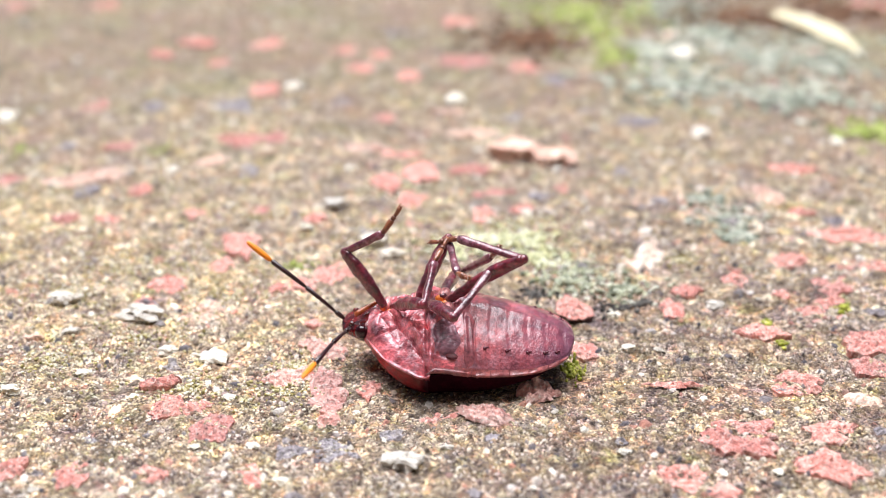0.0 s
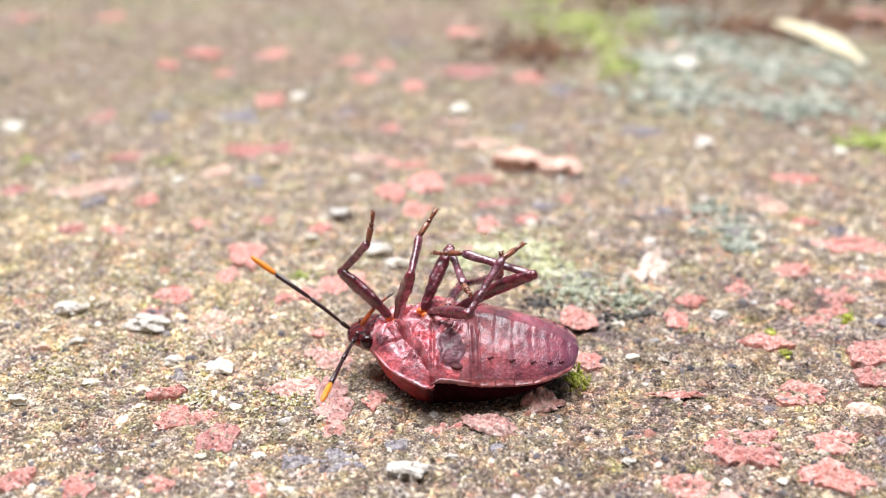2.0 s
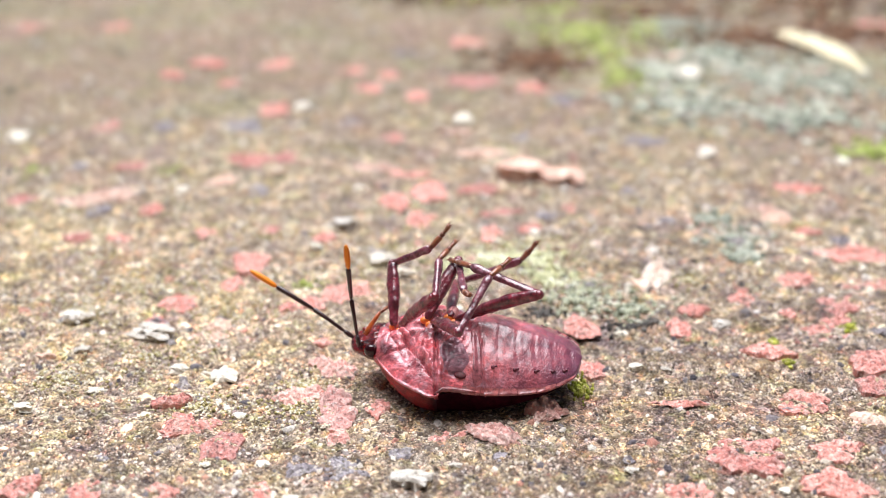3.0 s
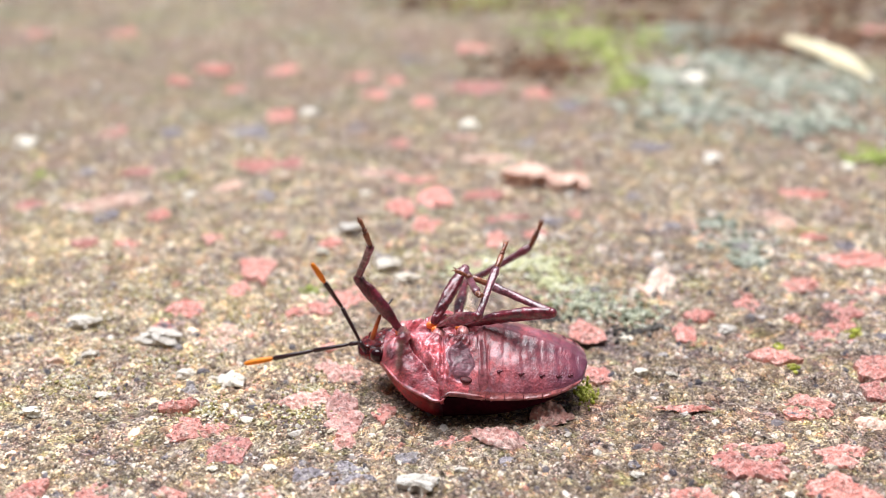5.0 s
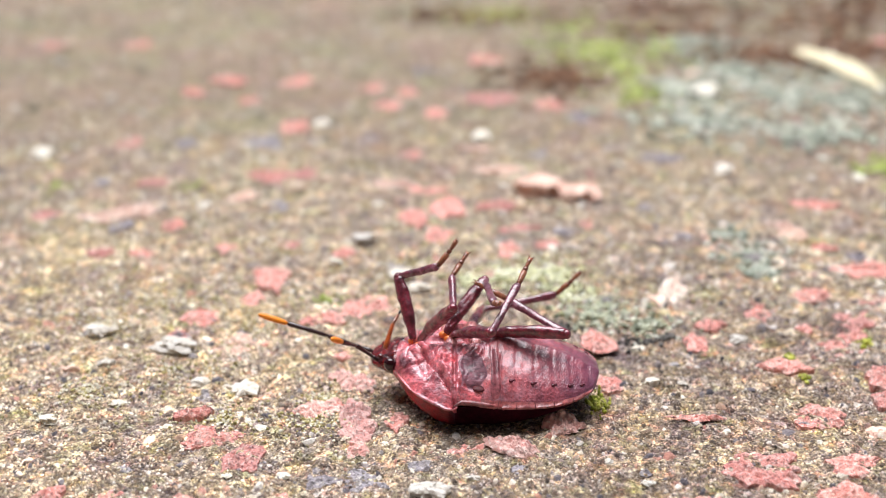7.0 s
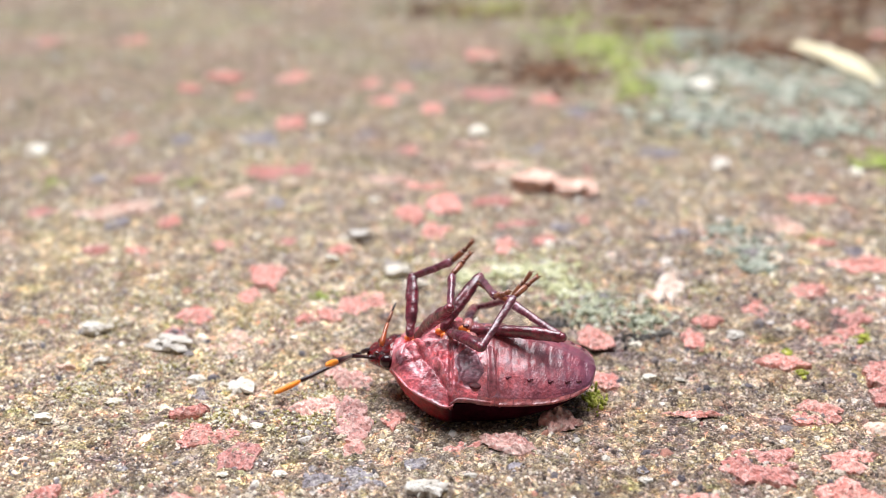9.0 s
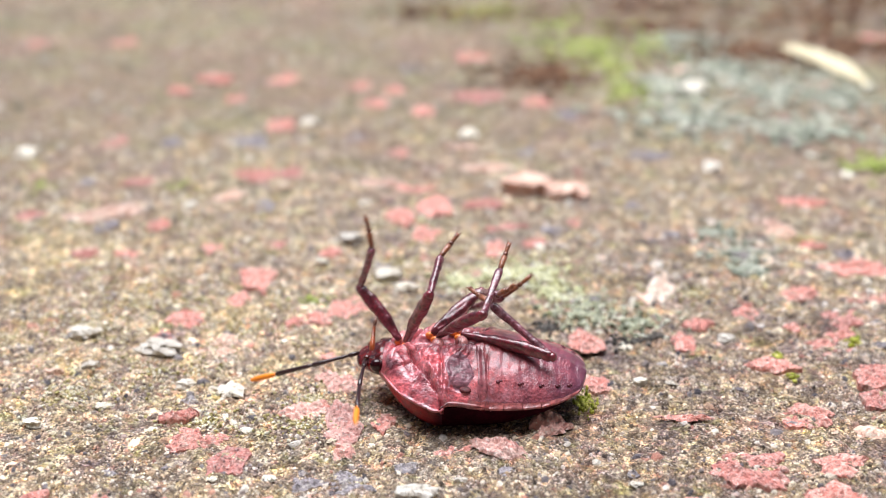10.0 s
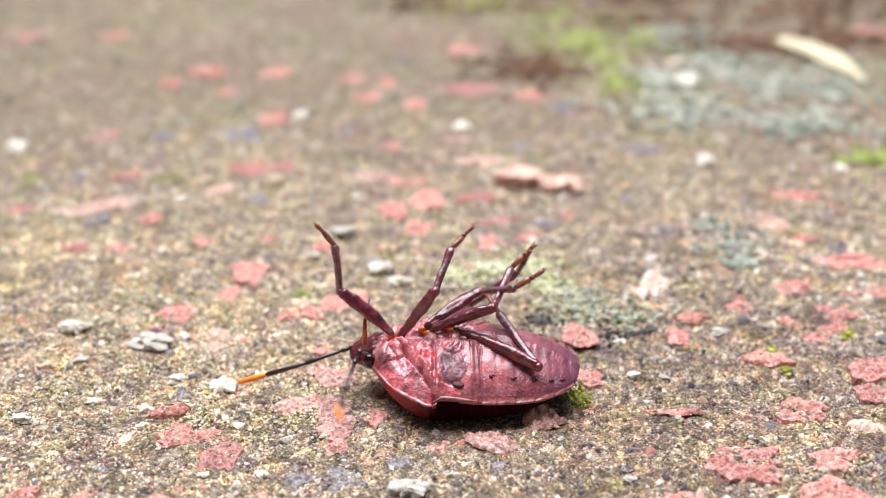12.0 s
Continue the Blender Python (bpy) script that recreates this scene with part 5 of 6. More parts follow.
MOVERS = {}
for limb, hip in HIPS.items():
    if limb == "beak":
        MOVERS[limb] = build_beak(LENGTHS[limb])
    elif "antenna" in limb:
        MOVERS[limb] = build_antenna(LENGTHS[limb])
    else:
        MOVERS[limb] = build_leg(limb, hip, LENGTHS[limb], {"f": 0.49, "m": 0.48, "h": 0.50}[limb[0]])


# ---- movement ----
def unit(yaw, rise):
    y, r = radians(yaw), radians(rise)
    return Vector((math.cos(r) * math.cos(y), math.cos(r) * math.sin(y), math.sin(r)))


def glide(rows, t):
    """Directions of a limb's segments at t, smoothly between the rows of (t, yaw, rise, yaw, rise ...)."""
    i = max([j for j in range(len(rows) - 1) if rows[j][0] <= t] or [0])
    a, b = rows[i], rows[min(i + 1, len(rows) - 1)]
    u = (t - a[0]) / max(b[0] - a[0], 1e-6)
    u = u * u * (3 - 2 * u) * 0.7 + u * 0.3
    out = []
    for k in range(1, len(a), 2):
        p, q = unit(a[k], a[k + 1]), unit(b[k], b[k + 1])
        w = p.angle(q)
        d = p if w < 1e-4 else (p * math.sin((1 - u) * w) + q * math.sin(u * w)) / math.sin(w)
        out.append(d.normalized())
    return out


def swing(limb, rows):
    """Turns each segment of the limb about its joint. Segments stay joined end to end."""
    pieces, lengths, hip = MOVERS[limb], LENGTHS[limb], Vector(HIPS[limb])
    frames, last, turns = [[] for _ in pieces], None, None
    for step in range(121):
        t = step / 10
        dirs = glide(rows, t)
        if turns is None:
            turns = [d.to_track_quat("Z", "Y") for d in dirs]
        else:
            turns = [p.rotation_difference(d) @ q for p, d, q in zip(last, dirs, turns)]
        last = dirs
        at, poses = hip.copy(), []
        for d, q, n in zip(dirs, turns, lengths):
            poses.append(Matrix.LocRotScale(at * MM, q, None))
            at = at + d * n
        if len(dirs) == 2:
            poses.append(poses[1])
        base = poses[0].inverted()
        frames[0].append((t, poses[0]))
        for k in (1, 2):
            frames[k].append((t, base @ poses[k]))
    for ob, track in zip(pieces, frames):
        walk(ob, track)


def motions():
    swing("front_far", [
        (0.00, 150.6, 40.4, -2.0, 35.9, 29.9, 54.3),
        (0.50, 145.0, 34.8, -1.9, 36.1, 25.2, 55.1),
        (1.00, 149.7, 43.1, -5.8, 34.8, 27.7, 56.2),
        (1.50, 149.4, 43.2, -5.7, 34.4, 23.9, 60.0),
        (2.00, 153.5, 25.7, -1.7, 54.3, 63.4, 71.2),
        (2.20, 117.2, 37.9, 4.5, 29.3, 36.1, 51.6),
        (2.50, 98.8, 37.1, 32.0, 50.4, 10.0, 74.2),
        (2.80, 99.8, 35.6, 3.5, 38.5, 27.1, 52.4),
        (3.00, 101.6, 32.1, -5.8, 33.6, 19.5, 52.5),
        (3.20, 111.0, 34.7, -12.6, 37.5, 39.2, 37.3),
        (4.80, 169.9, -14.7, 161.2, 69.1, -132.8, 68.3),
        (5.00, 155.1, 40.0, -20.7, 69.4, 177.4, 71.9),
        (5.20, 154.8, 40.2, 22.8, 67.1, 123.5, 59.3),
        (5.50, 123.0, 36.9, 50.3, 53.3, 118.5, 72.7),
        (5.80, 105.4, 43.6, 22.8, 53.7, 49.5, 75.1),
        (6.00, 109.8, 40.3, 11.2, 36.5, 38.6, 61.7),
        (6.50, 113.7, 34.7, 0.1, 28.5, 50.4, 44.9),
        (7.00, 117.4, 40.4, -8.1, 27.5, 34.9, 49.5),
        (7.20, 125.5, 51.8, -4.0, 28.0, 23.3, 55.4),
        (8.80, 91.4, 20.8, 0.9, 41.3, 17.4, 44.4),
        (9.00, 97.0, 28.5, -0.5, 30.6, 10.5, 49.1),
        (9.50, -168.5, 4.8, -69.4, 66.9, -165.9, 42.1),
        (9.80, 178.0, 20.5, -71.2, 69.2, -67.2, 59.9),
        (10.00, 144.0, 31.7, 30.0, 73.4, 130.2, 71.7),
        (10.20, 112.0, 18.2, 50.1, 42.8, 88.8, 56.2),
        (10.50, 122.3, 21.4, 8.0, 41.0, 73.0, 52.9),
        (10.80, 129.4, 30.6, 7.4, 42.1, 67.2, 67.2),
        (11.00, 146.3, 9.7, 46.7, 65.6, 138.0, 76.5),
        (11.20, 150.9, 14.5, 35.8, 65.0, 146.0, 74.7),
        (11.50, 134.3, 23.4, 11.3, 58.7, 69.4, 80.3),
        (11.80, 170.5, 10.5, -13.1, 58.3, -162.0, 64.4),
        (12.00, 164.9, 32.8, 116.0, 65.0, -147.2, 59.8),
    ])
    swing("front_near", [
        (0.00, -45.5, 37.2, 86.3, 22.4, 75.2, 11.5),
        (0.50, -44.3, 38.0, 86.1, 19.1, 76.8, 11.1),
        (1.00, -43.0, 38.6, 85.5, 13.1, 76.4, 15.4),
        (1.50, -43.5, 40.1, 85.6, 10.2, 74.8, 12.0),
        (2.00, -35.6, 73.7, 89.9, 14.7, 64.6, 27.4),
        (2.20, 26.8, 72.1, 87.7, 5.3, 65.2, 22.0),
        (2.50, -14.6, 56.1, 97.2, 8.1, 59.5, 16.8),
        (2.80, -12.9, 54.6, 98.4, 8.2, 66.0, 7.7),
        (3.00, -21.2, 54.7, 95.3, 10.9, 67.5, 5.5),
        (3.20, -32.8, 46.1, -109.4, -45.6, 117.5, -59.3),
        (4.80, -140.0, 3.0, 107.2, 16.1, 124.3, 1.0),
        (5.00, -83.9, 33.5, 117.6, -76.1, 126.7, -63.9),
        (5.20, -12.7, 78.3, 87.5, 19.6, 59.3, 37.9),
        (5.50, -46.6, 41.9, 85.0, 39.4, 68.2, 0.5),
        (5.80, -9.9, 57.7, 97.2, 6.3, 62.7, 16.1),
        (6.00, -15.8, 56.9, 97.3, 8.8, 67.0, 10.1),
        (6.50, -15.6, 56.1, 101.2, 6.0, 65.4, 12.3),
        (7.00, -17.7, 56.6, 101.2, 3.6, 69.3, 17.3),
        (7.20, -15.0, 57.0, 102.0, 3.7, 65.6, 19.1),
        (8.80, -21.7, 54.9, 97.2, 5.8, 61.3, 16.3),
        (9.00, -21.6, 54.5, 97.2, 5.7, 62.8, 15.5),
        (9.50, -62.1, 56.1, 82.4, -5.5, 80.1, -15.3),
        (9.80, -53.0, 61.6, 96.0, 7.8, 74.4, -0.6),
        (10.00, -0.3, 69.7, 86.4, 16.6, 64.8, 16.7),
        (10.20, -1.0, 57.3, 89.0, 15.8, 53.5, 16.8),
        (10.50, -11.9, 40.8, 71.3, 16.9, 53.9, -24.2),
        (10.80, -27.6, 53.6, 86.6, 24.8, 47.7, 27.8),
        (11.00, -38.7, 59.6, 92.4, 13.5, 62.5, 28.1),
        (11.20, -38.8, 59.5, 93.6, 13.4, 61.8, 23.6),
        (11.50, -78.7, 21.2, 103.7, -71.8, 123.3, -60.2),
        (11.80, -145.9, 10.3, 135.0, 31.3, 148.3, 1.3),
        (11.90, 12.0, 56.0, 76.0, 34.0, 58.0, 20.0),
        (12.00, 9.8, 58.0, 76.1, 31.0, 58.8, 17.6),
    ])
    swing("middle_far", [
        (0.00, 67.4, 36.5, -74.7, 3.7, -60.4, 25.7),
        (0.50, 66.8, 37.8, -74.8, 4.7, -60.8, 23.2),
        (1.00, 64.9, 38.1, -76.3, 6.5, -64.1, 18.5),
        (1.50, 67.0, 36.3, -74.8, 6.4, -66.6, 21.5),
        (2.00, 72.4, 32.2, -70.2, 2.3, -71.0, 19.4),
        (2.20, 68.9, 38.5, -77.5, 3.0, -61.3, 28.4),
        (2.50, 70.8, 35.8, -77.4, 2.9, -64.9, 31.6),
        (2.80, 63.9, 36.0, -79.2, 6.4, -71.2, 32.2),
        (3.00, 67.8, 30.5, -77.7, 7.8, -71.3, 29.6),
        (3.20, 68.3, 31.2, -76.8, 9.4, -73.1, 29.6),
        (4.80, 67.4, 27.2, -74.8, 10.8, -74.5, 29.7),
        (5.00, 68.7, 24.6, -71.8, 13.7, -74.5, 32.1),
        (5.20, 57.8, 39.0, -75.1, 9.5, -77.6, 32.3),
        (5.50, 60.5, 20.9, -76.7, 17.4, -64.3, 38.9),
        (5.80, 53.7, 29.4, -79.9, 17.4, -62.4, 33.4),
        (6.00, 57.4, 27.7, -75.3, 17.2, -68.7, 34.1),
        (6.50, 57.8, 29.0, -73.7, 15.6, -71.5, 36.9),
        (7.00, 59.6, 27.4, -75.1, 15.5, -71.5, 34.4),
        (7.20, 58.9, 30.1, -76.0, 15.6, -68.4, 34.1),
        (8.80, 62.0, 26.1, -70.4, 18.3, -62.1, 56.8),
        (9.00, 61.7, 25.7, -68.9, 18.2, -53.7, 39.5),
        (9.50, 56.8, 29.6, -64.3, 19.8, -98.9, 30.4),
        (9.80, 54.7, 18.3, -66.7, 22.8, -65.1, 51.9),
        (10.00, 51.0, 17.0, -66.4, 33.2, -47.1, 45.7),
        (10.20, 49.1, 11.5, -57.9, 35.1, 58.9, 49.1),
        (10.50, 46.9, 9.2, -60.6, 35.7, 1.1, 68.9),
        (10.80, 42.2, 16.3, -53.2, 35.5, 10.8, 37.0),
        (11.00, 51.5, 12.8, -42.5, 34.0, 4.1, 34.5),
        (11.20, 50.3, 14.2, -43.4, 34.2, 3.3, 41.0),
        (11.50, 51.2, 13.3, -38.6, 32.6, 29.8, 53.4),
        (11.80, 50.5, 12.9, -32.7, 35.1, 9.5, 57.3),
        (12.00, 44.5, 14.2, -44.9, 34.8, 15.9, 33.4),
    ])
    swing("middle_near", [
        (0.00, -55.8, 24.3, 62.5, 17.2, 59.4, -9.7),
        (0.50, -55.9, 24.0, 62.5, 17.3, 59.8, -6.9),
        (1.00, -54.7, 23.3, 63.1, 19.2, 61.0, -7.4),
        (1.50, -54.0, 24.4, 62.2, 17.4, 62.1, -10.9),
        (2.00, -43.4, 31.4, 62.0, 31.7, 60.2, -3.3),
        (2.20, -57.3, 41.8, 76.9, 23.3, 69.9, 17.2),
        (2.50, -61.2, 33.6, 73.2, 26.1, 67.6, 3.1),
        (2.80, -61.1, 30.0, 66.2, 25.5, 64.2, 1.0),
        (3.00, -58.3, 28.2, 67.3, 27.9, 61.0, 2.5),
        (3.20, -50.8, 33.4, 75.8, 14.2, 59.2, 18.9),
        (4.80, -52.1, 28.8, 71.4, 23.4, 75.5, 11.1),
        (5.00, -37.8, 39.7, 81.6, 11.3, 80.9, 14.8),
        (5.20, -41.3, 35.7, 80.2, 9.3, 74.6, 20.9),
        (5.50, -72.5, 28.2, 65.7, 35.7, 89.0, 18.4),
        (5.80, -51.1, 22.2, -8.1, 44.6, -53.3, 42.6),
        (6.00, -36.2, 33.9, 60.0, 23.5, 62.1, 17.7),
        (6.50, -38.3, 35.6, 75.2, 13.5, 69.7, 23.4),
        (7.00, -40.2, 34.5, 73.5, 14.3, 74.3, 21.4),
        (7.20, -38.5, 36.4, 73.6, 12.2, 73.5, 26.9),
        (8.80, -51.9, 25.0, 68.1, 15.4, 56.1, 12.6),
        (9.00, -51.3, 23.2, 67.2, 19.6, 50.2, 17.6),
        (9.50, -34.9, 37.8, 73.2, 12.1, 65.8, 25.4),
        (9.80, -28.7, 38.8, 73.4, 12.3, 70.6, 23.2),
        (10.00, -22.8, 44.3, 82.8, 7.7, 80.3, 20.3),
        (10.20, -7.0, 23.3, 68.9, 14.9, 72.3, -9.8),
        (10.50, -6.0, 41.8, 88.5, 7.1, 77.5, 9.4),
        (10.80, -34.0, 33.9, 76.8, 8.1, 53.4, 32.9),
        (11.00, -26.0, 11.4, -34.3, 46.9, -47.5, 52.1),
        (11.20, -12.7, 19.8, 72.5, 4.4, 51.1, 25.7),
        (11.50, -3.9, 22.2, 81.7, 2.3, 55.4, 23.6),
        (11.80, 19.0, 17.7, 83.9, -0.4, 55.1, 20.9),
        (12.00, 2.0, 30.4, 80.3, 3.2, 40.9, 34.3),
    ])
    swing("hind_far", [
        (0.00, 87.7, -21.8, -46.0, 45.2, -67.2, 50.8),
        (0.50, 87.7, -22.0, -45.9, 45.2, -65.7, 50.7),
        (1.00, 87.3, -20.0, -47.8, 44.3, -66.7, 47.2),
        (1.50, 87.6, -20.2, -46.7, 44.0, -70.1, 48.6),
        (2.00, 85.3, -21.3, -47.7, 39.3, -92.7, 73.3),
        (2.20, 92.1, -23.1, -42.0, 37.7, -20.0, 54.4),
        (2.50, 79.8, -2.6, -23.9, 42.0, 9.2, 64.1),
        (2.80, 89.7, -12.1, -12.6, 37.1, -14.5, 62.8),
        (3.00, 95.0, -16.0, -1.5, 30.6, -34.2, 59.2),
        (3.20, 95.3, -20.2, -2.8, 30.0, -28.7, 65.1),
        (4.80, 98.5, -26.6, 15.4, 16.0, 32.6, 35.9),
        (5.00, 92.5, -12.2, 23.7, 26.9, -11.3, 73.0),
        (5.20, 88.7, 12.1, 1.1, 36.5, 3.5, 64.9),
        (5.50, 84.3, 8.7, -26.3, 50.5, -67.9, 70.2),
        (5.80, 84.3, 3.8, -32.8, 38.5, -25.5, 60.6),
        (6.00, 80.3, -14.4, -27.0, 40.0, 24.9, 43.2),
        (6.50, 85.9, -21.7, 12.9, 14.3, 7.0, 57.4),
        (7.00, 87.6, -23.3, 12.2, 13.5, 22.1, 43.5),
        (7.20, 89.5, -26.0, 13.3, 14.8, 30.2, 34.5),
        (8.80, 88.4, -16.4, -54.4, 34.4, 4.6, 64.1),
        (9.00, 91.0, -25.0, -45.9, 40.4, 14.6, 57.6),
        (9.50, 95.9, -30.2, 3.3, 14.9, 19.4, 32.1),
        (9.80, 92.1, 0.1, 28.4, 32.4, 51.7, 50.0),
        (10.00, 91.4, -23.6, -43.0, 41.6, 29.0, 31.8),
        (10.20, 89.2, -27.1, -38.9, 49.3, 9.5, 60.9),
        (10.50, 83.8, -28.6, -40.6, 45.7, 4.2, 41.1),
        (10.80, 93.5, -27.5, -25.6, 45.9, -32.2, 55.6),
        (11.00, 93.7, -19.1, -27.5, 47.0, 15.9, 60.5),
        (11.20, 98.0, -28.3, -5.9, 42.3, 2.8, 60.5),
        (11.50, 93.5, -21.2, 8.8, 35.8, 44.5, 44.5),
        (11.80, 97.9, -30.7, 1.5, 47.2, 17.1, 56.5),
        (12.00, 83.6, -24.4, -12.0, 49.0, -35.9, 66.2),
    ])
    swing("hind_near", [
        (0.00, -4.0, 41.8, 149.1, -9.6, 155.0, -30.7),
        (0.50, -4.9, 41.5, 148.3, -9.4, 154.8, -28.1),
        (1.00, -4.8, 41.1, 148.0, -9.6, 154.9, -28.1),
        (1.50, -5.2, 41.3, 148.7, -9.2, 153.6, -28.7),
        (2.00, -3.0, 36.9, 154.6, -6.1, 154.4, -23.1),
        (2.20, -1.0, 37.1, 152.6, -5.7, 154.5, -23.0),
        (2.50, -6.2, 41.2, 148.7, -11.9, 152.1, -32.3),
        (2.80, -2.7, 33.5, 156.9, -0.5, 134.3, -28.6),
        (3.00, -8.3, 32.3, 151.5, -2.5, 135.1, -21.0),
        (3.20, -6.7, 31.6, 153.7, -1.2, 162.0, -8.1),
        (4.80, -9.9, 24.6, 135.1, -11.9, 178.9, 12.6),
        (5.00, -6.9, 21.7, 146.5, -5.4, 175.7, 16.4),
        (5.20, -8.4, 21.8, 142.9, -5.8, 176.1, 15.8),
        (5.50, -9.6, 14.8, 157.0, 11.2, 135.6, -8.2),
        (5.80, -7.2, 12.6, 152.6, 10.1, 152.7, 0.3),
        (6.00, -8.7, 12.9, 145.4, 4.1, 173.6, 18.4),
        (6.50, -9.9, 13.9, 145.0, 1.4, 172.9, 19.3),
        (7.00, -8.7, 14.4, 142.7, -1.7, 172.3, 20.1),
        (7.20, -7.6, 14.6, 142.8, -0.1, 174.1, 18.0),
        (8.80, -12.6, 12.6, 135.0, -4.1, 171.1, 21.3),
        (9.00, -12.2, 12.1, 135.0, -5.5, 170.0, 22.5),
        (9.50, -11.5, 11.1, 141.1, 3.2, 171.6, 20.6),
        (9.80, -13.4, 7.1, 141.8, 3.3, 147.9, 13.3),
        (10.00, -14.8, 2.4, 151.2, 21.1, 132.4, -7.1),
        (10.20, -16.0, -0.8, 132.6, 4.7, 122.6, -7.2),
        (10.50, -24.3, -2.8, 126.1, 10.5, 115.3, -17.2),
        (10.80, -23.3, 2.2, 128.2, 10.4, 106.2, -25.5),
        (11.00, -19.9, 1.6, 135.0, 12.1, 112.8, -17.3),
        (11.20, -19.7, 1.4, 131.1, 6.9, 118.8, -11.0),
        (11.50, -20.5, -1.5, 130.8, 10.0, 117.7, -9.7),
        (11.80, -23.7, 0.2, 125.1, 2.6, 122.8, -4.7),
        (12.00, -24.4, -2.2, 126.2, 7.8, 113.5, -9.6),
    ])
    swing("antenna_far", [
        (0.00, 165.9, 32.6, 163.7, 27.4),
        (0.50, 166.2, 32.3, 163.9, 25.3),
        (1.00, 166.6, 31.9, 160.0, 22.4),
        (1.50, 166.8, 31.7, 159.3, 20.2),
        (2.00, 167.1, 31.4, 162.3, 22.2),
        (2.20, 148.9, 24.5, 156.0, 23.7),
        (2.50, 148.0, 29.9, 146.5, 19.2),
        (2.80, 167.2, 31.4, 168.7, 23.9),
        (3.00, 169.3, 29.7, 170.3, 24.7),
        (3.20, 170.5, 28.6, 176.2, 28.3),
        (4.80, 162.2, -17.1, -173.2, -6.2),
        (5.00, -172.4, -14.8, -171.4, -15.0),
        (5.20, -173.9, -18.0, 176.9, -24.6),
        (5.50, -177.5, 4.2, 177.1, -4.8),
        (5.80, 156.7, 12.5, 171.4, 22.8),
        (6.00, 171.3, 21.9, 169.8, 19.2),
        (6.50, -178.6, 17.5, 176.1, 13.1),
        (7.00, 172.2, 9.6, -174.5, 18.0),
        (7.20, 179.9, 19.3, 177.5, 11.9),
        (8.80, -162.8, -29.2, -112.0, 13.2),
        (9.00, 169.2, -39.8, -134.7, -2.1),
        (9.50, 177.8, -29.5, -128.4, 7.3),
        (9.80, -168.0, -27.7, -118.1, 8.0),
        (10.00, -156.5, -8.3, 177.6, -25.6),
        (10.20, 170.4, -12.1, -165.8, 7.8),
        (10.50, -153.3, -19.2, -133.5, -3.1),
        (10.80, -153.7, -25.8, -127.3, -3.7),
        (11.00, -161.8, -38.7, -132.6, -3.8),
        (11.20, -162.3, -32.6, -125.4, -1.0),
        (11.50, -173.4, -41.6, -132.2, -3.3),
        (11.80, -155.2, -23.5, -122.6, 10.3),
        (12.00, -153.5, -11.6, -170.7, -20.4),
    ])
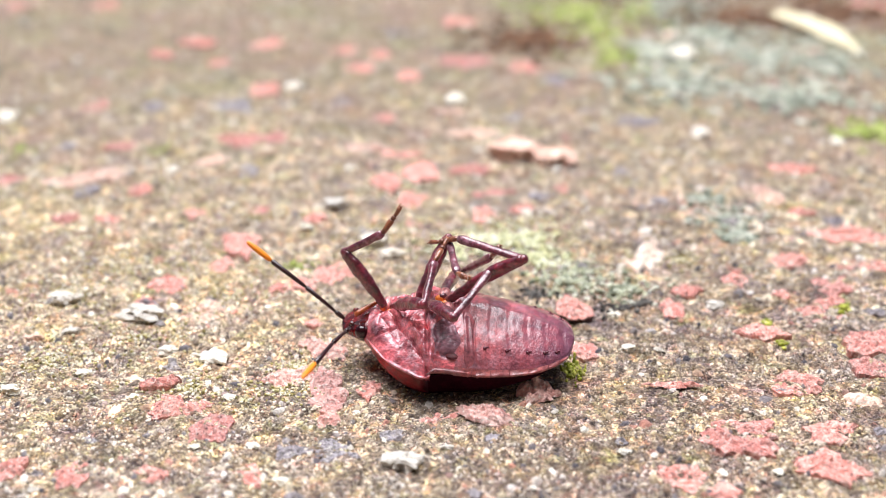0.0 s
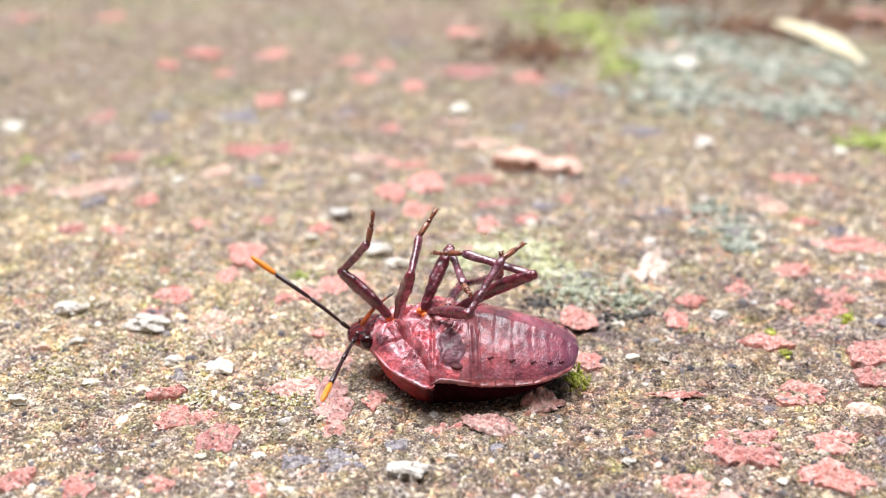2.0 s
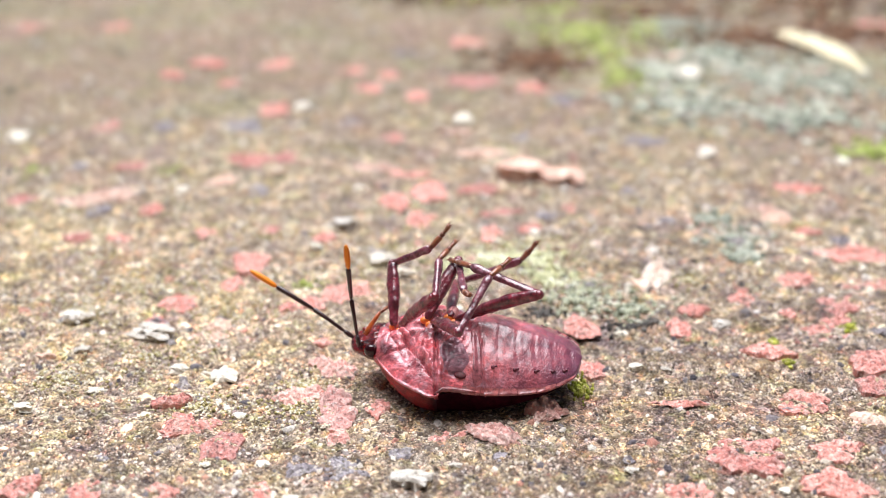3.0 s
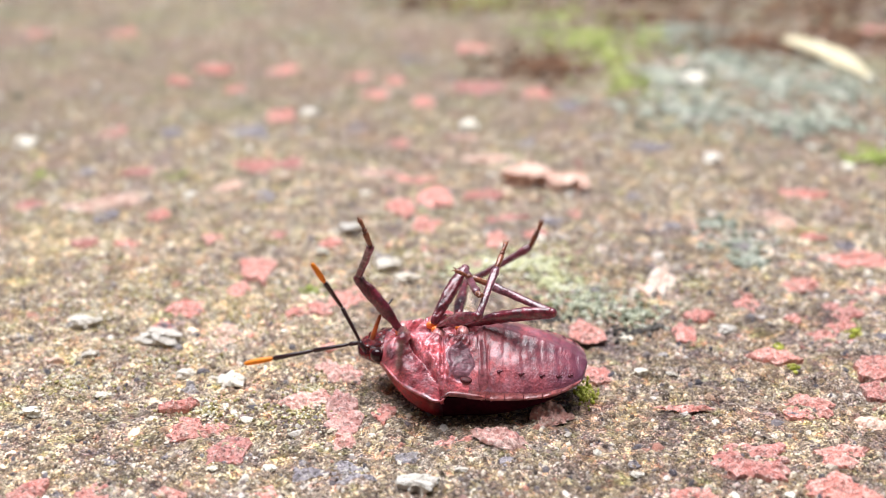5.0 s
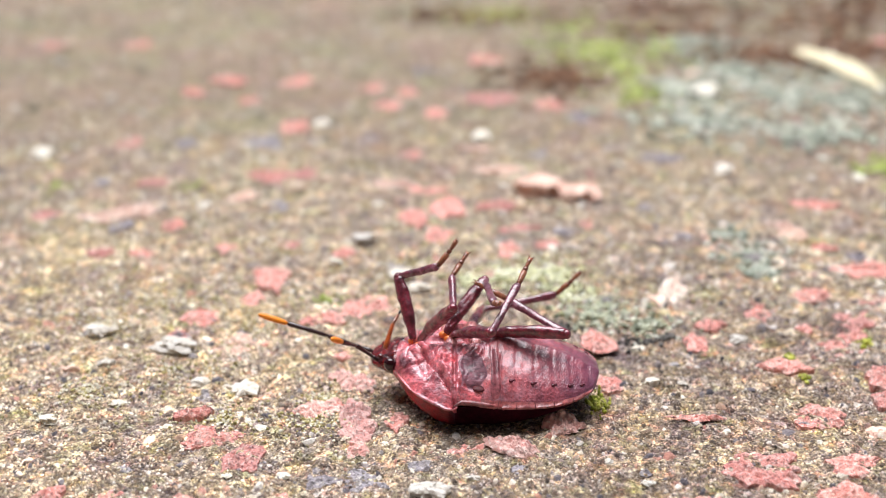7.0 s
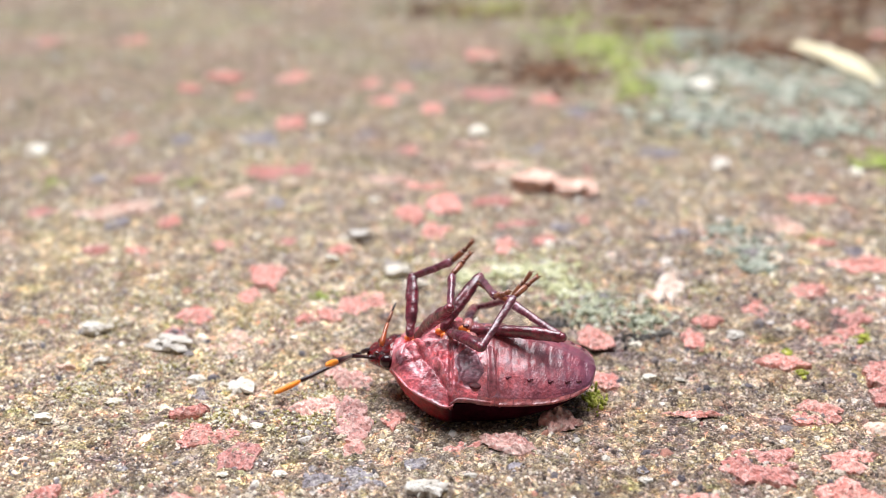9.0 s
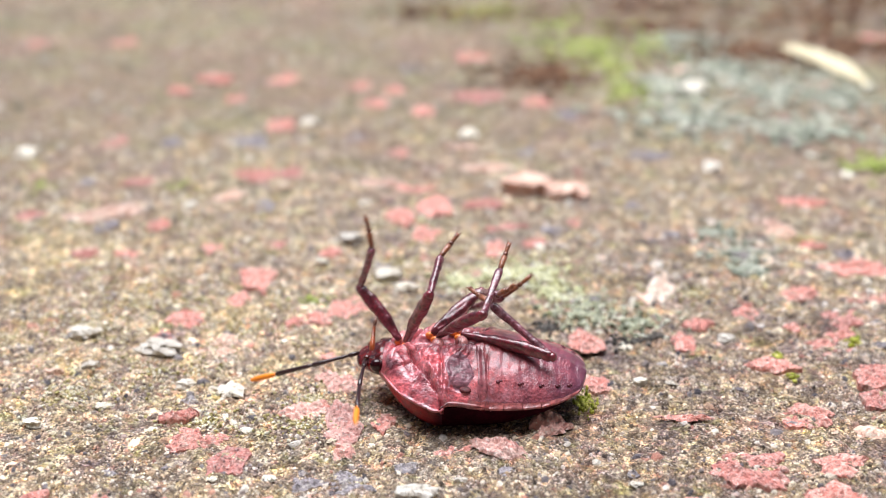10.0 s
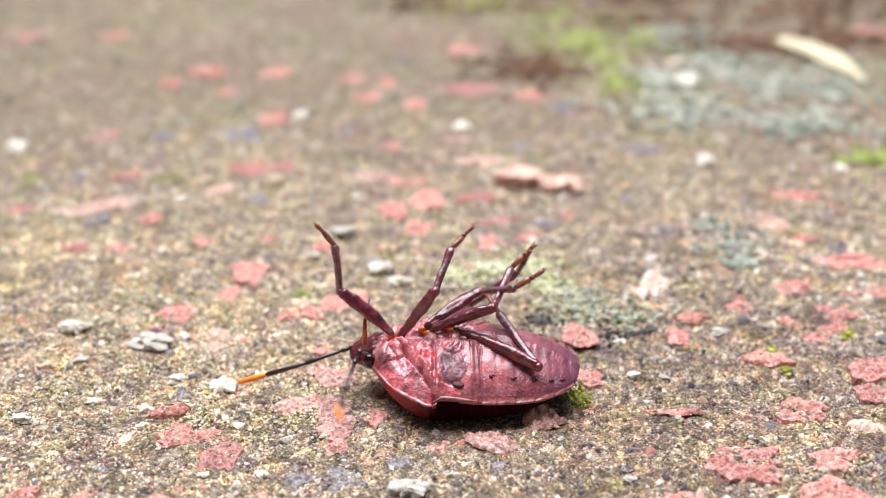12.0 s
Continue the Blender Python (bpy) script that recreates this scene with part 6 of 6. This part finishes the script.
    swing("antenna_near", [
        (0.00, -97.4, 22.0, -99.5, 12.5),
        (0.50, 157.9, 66.8, -127.4, 69.7),
        (1.00, -129.4, 56.1, -93.3, 46.4),
        (1.50, 116.6, 51.6, 153.4, 82.4),
        (2.00, -91.5, 15.2, -92.4, 8.9),
        (2.20, -73.2, 33.1, -77.3, 32.4),
        (2.50, -108.6, 81.3, -71.5, 55.8),
        (2.80, 113.2, 70.2, -71.0, 68.8),
        (3.00, 122.2, 67.2, -95.1, 81.2),
        (3.20, 114.7, 52.0, 111.6, 55.6),
        (4.80, 136.7, 47.6, 146.4, 47.8),
        (5.00, 142.2, 45.5, -136.0, 65.0),
        (5.20, -118.8, 30.4, -111.6, 27.0),
        (5.50, -88.9, 30.4, -75.4, 31.1),
        (5.80, -106.4, 65.7, -96.0, 59.4),
        (6.00, -131.9, 74.8, -106.6, 72.0),
        (6.50, -116.2, 61.5, -107.9, 57.9),
        (7.00, -120.0, 50.9, -99.7, 42.2),
        (7.20, -139.7, 66.6, -116.6, 62.5),
        (8.80, -117.3, 52.8, -98.9, 47.2),
        (9.00, -112.1, 37.7, -96.6, 31.7),
        (9.50, 144.4, 44.8, 174.3, 42.3),
        (9.80, 134.2, 48.4, 130.0, 52.9),
        (10.00, -83.7, 12.6, -80.3, 12.6),
        (10.20, -81.7, 1.1, -81.8, 12.9),
        (10.50, -103.2, 2.7, -97.1, 10.9),
        (10.80, -130.3, 41.7, -114.9, 32.4),
        (11.00, 171.6, 67.6, -143.9, 72.3),
        (11.20, -154.2, 64.5, -122.4, 61.8),
        (11.50, 134.5, 47.9, 173.8, 71.5),
        (11.80, 148.0, 43.2, -145.0, 74.7),
        (12.00, -92.2, -2.4, -83.0, 20.7),
    ])
    swing("beak", [
        (0.00, 41.7, 14.1, 35.0, -15.8),
        (0.50, 32.2, 24.0, 29.6, -12.8),
        (1.00, 31.3, 23.1, 39.5, -17.7),
        (1.50, 35.1, 26.6, 32.9, -13.2),
        (2.00, 51.2, 38.7, 55.8, 0.5),
        (2.20, 51.2, 38.7, 65.5, -3.8),
        (2.50, 51.3, 38.9, 57.6, 3.0),
        (2.80, 52.0, 39.3, 63.1, -15.7),
        (3.00, 54.1, 40.6, 62.2, -7.2),
        (3.20, 58.6, 42.7, 70.4, -15.8),
        (4.80, 85.2, 9.6, 50.5, 39.4),
        (5.00, 72.0, 47.7, 68.4, 12.5),
        (5.20, 84.6, 27.9, 68.5, 19.3),
        (5.50, 77.2, 49.1, 72.7, 6.7),
        (5.80, 74.0, 48.5, 69.2, 11.8),
        (6.00, 75.2, 48.7, 73.4, 9.1),
        (6.50, 78.5, 39.2, 71.7, 11.6),
        (7.00, 73.9, 48.4, 77.7, 6.9),
        (7.20, 77.2, 49.3, 75.5, 11.3),
        (8.80, 87.1, 25.1, 79.2, 22.0),
        (9.00, 86.2, 23.8, 78.5, 25.4),
        (9.50, 86.4, 29.2, 73.1, 27.8),
        (9.80, 90.1, 33.1, 76.3, 18.4),
        (10.00, 95.2, 25.1, 90.7, 14.4),
        (10.20, 90.7, 51.1, 87.9, 4.3),
        (10.50, 95.9, 16.6, 87.7, 26.6),
        (10.80, 97.2, 10.0, 85.5, 33.5),
        (11.00, 95.0, 19.8, 87.7, 26.4),
        (11.20, 97.6, 12.2, 85.4, 38.8),
        (11.50, 97.0, 20.8, 88.2, 22.9),
        (11.80, 101.5, 10.9, 76.7, 49.6),
        (12.00, 97.9, 51.5, 90.8, 15.3),
    ])


motions()
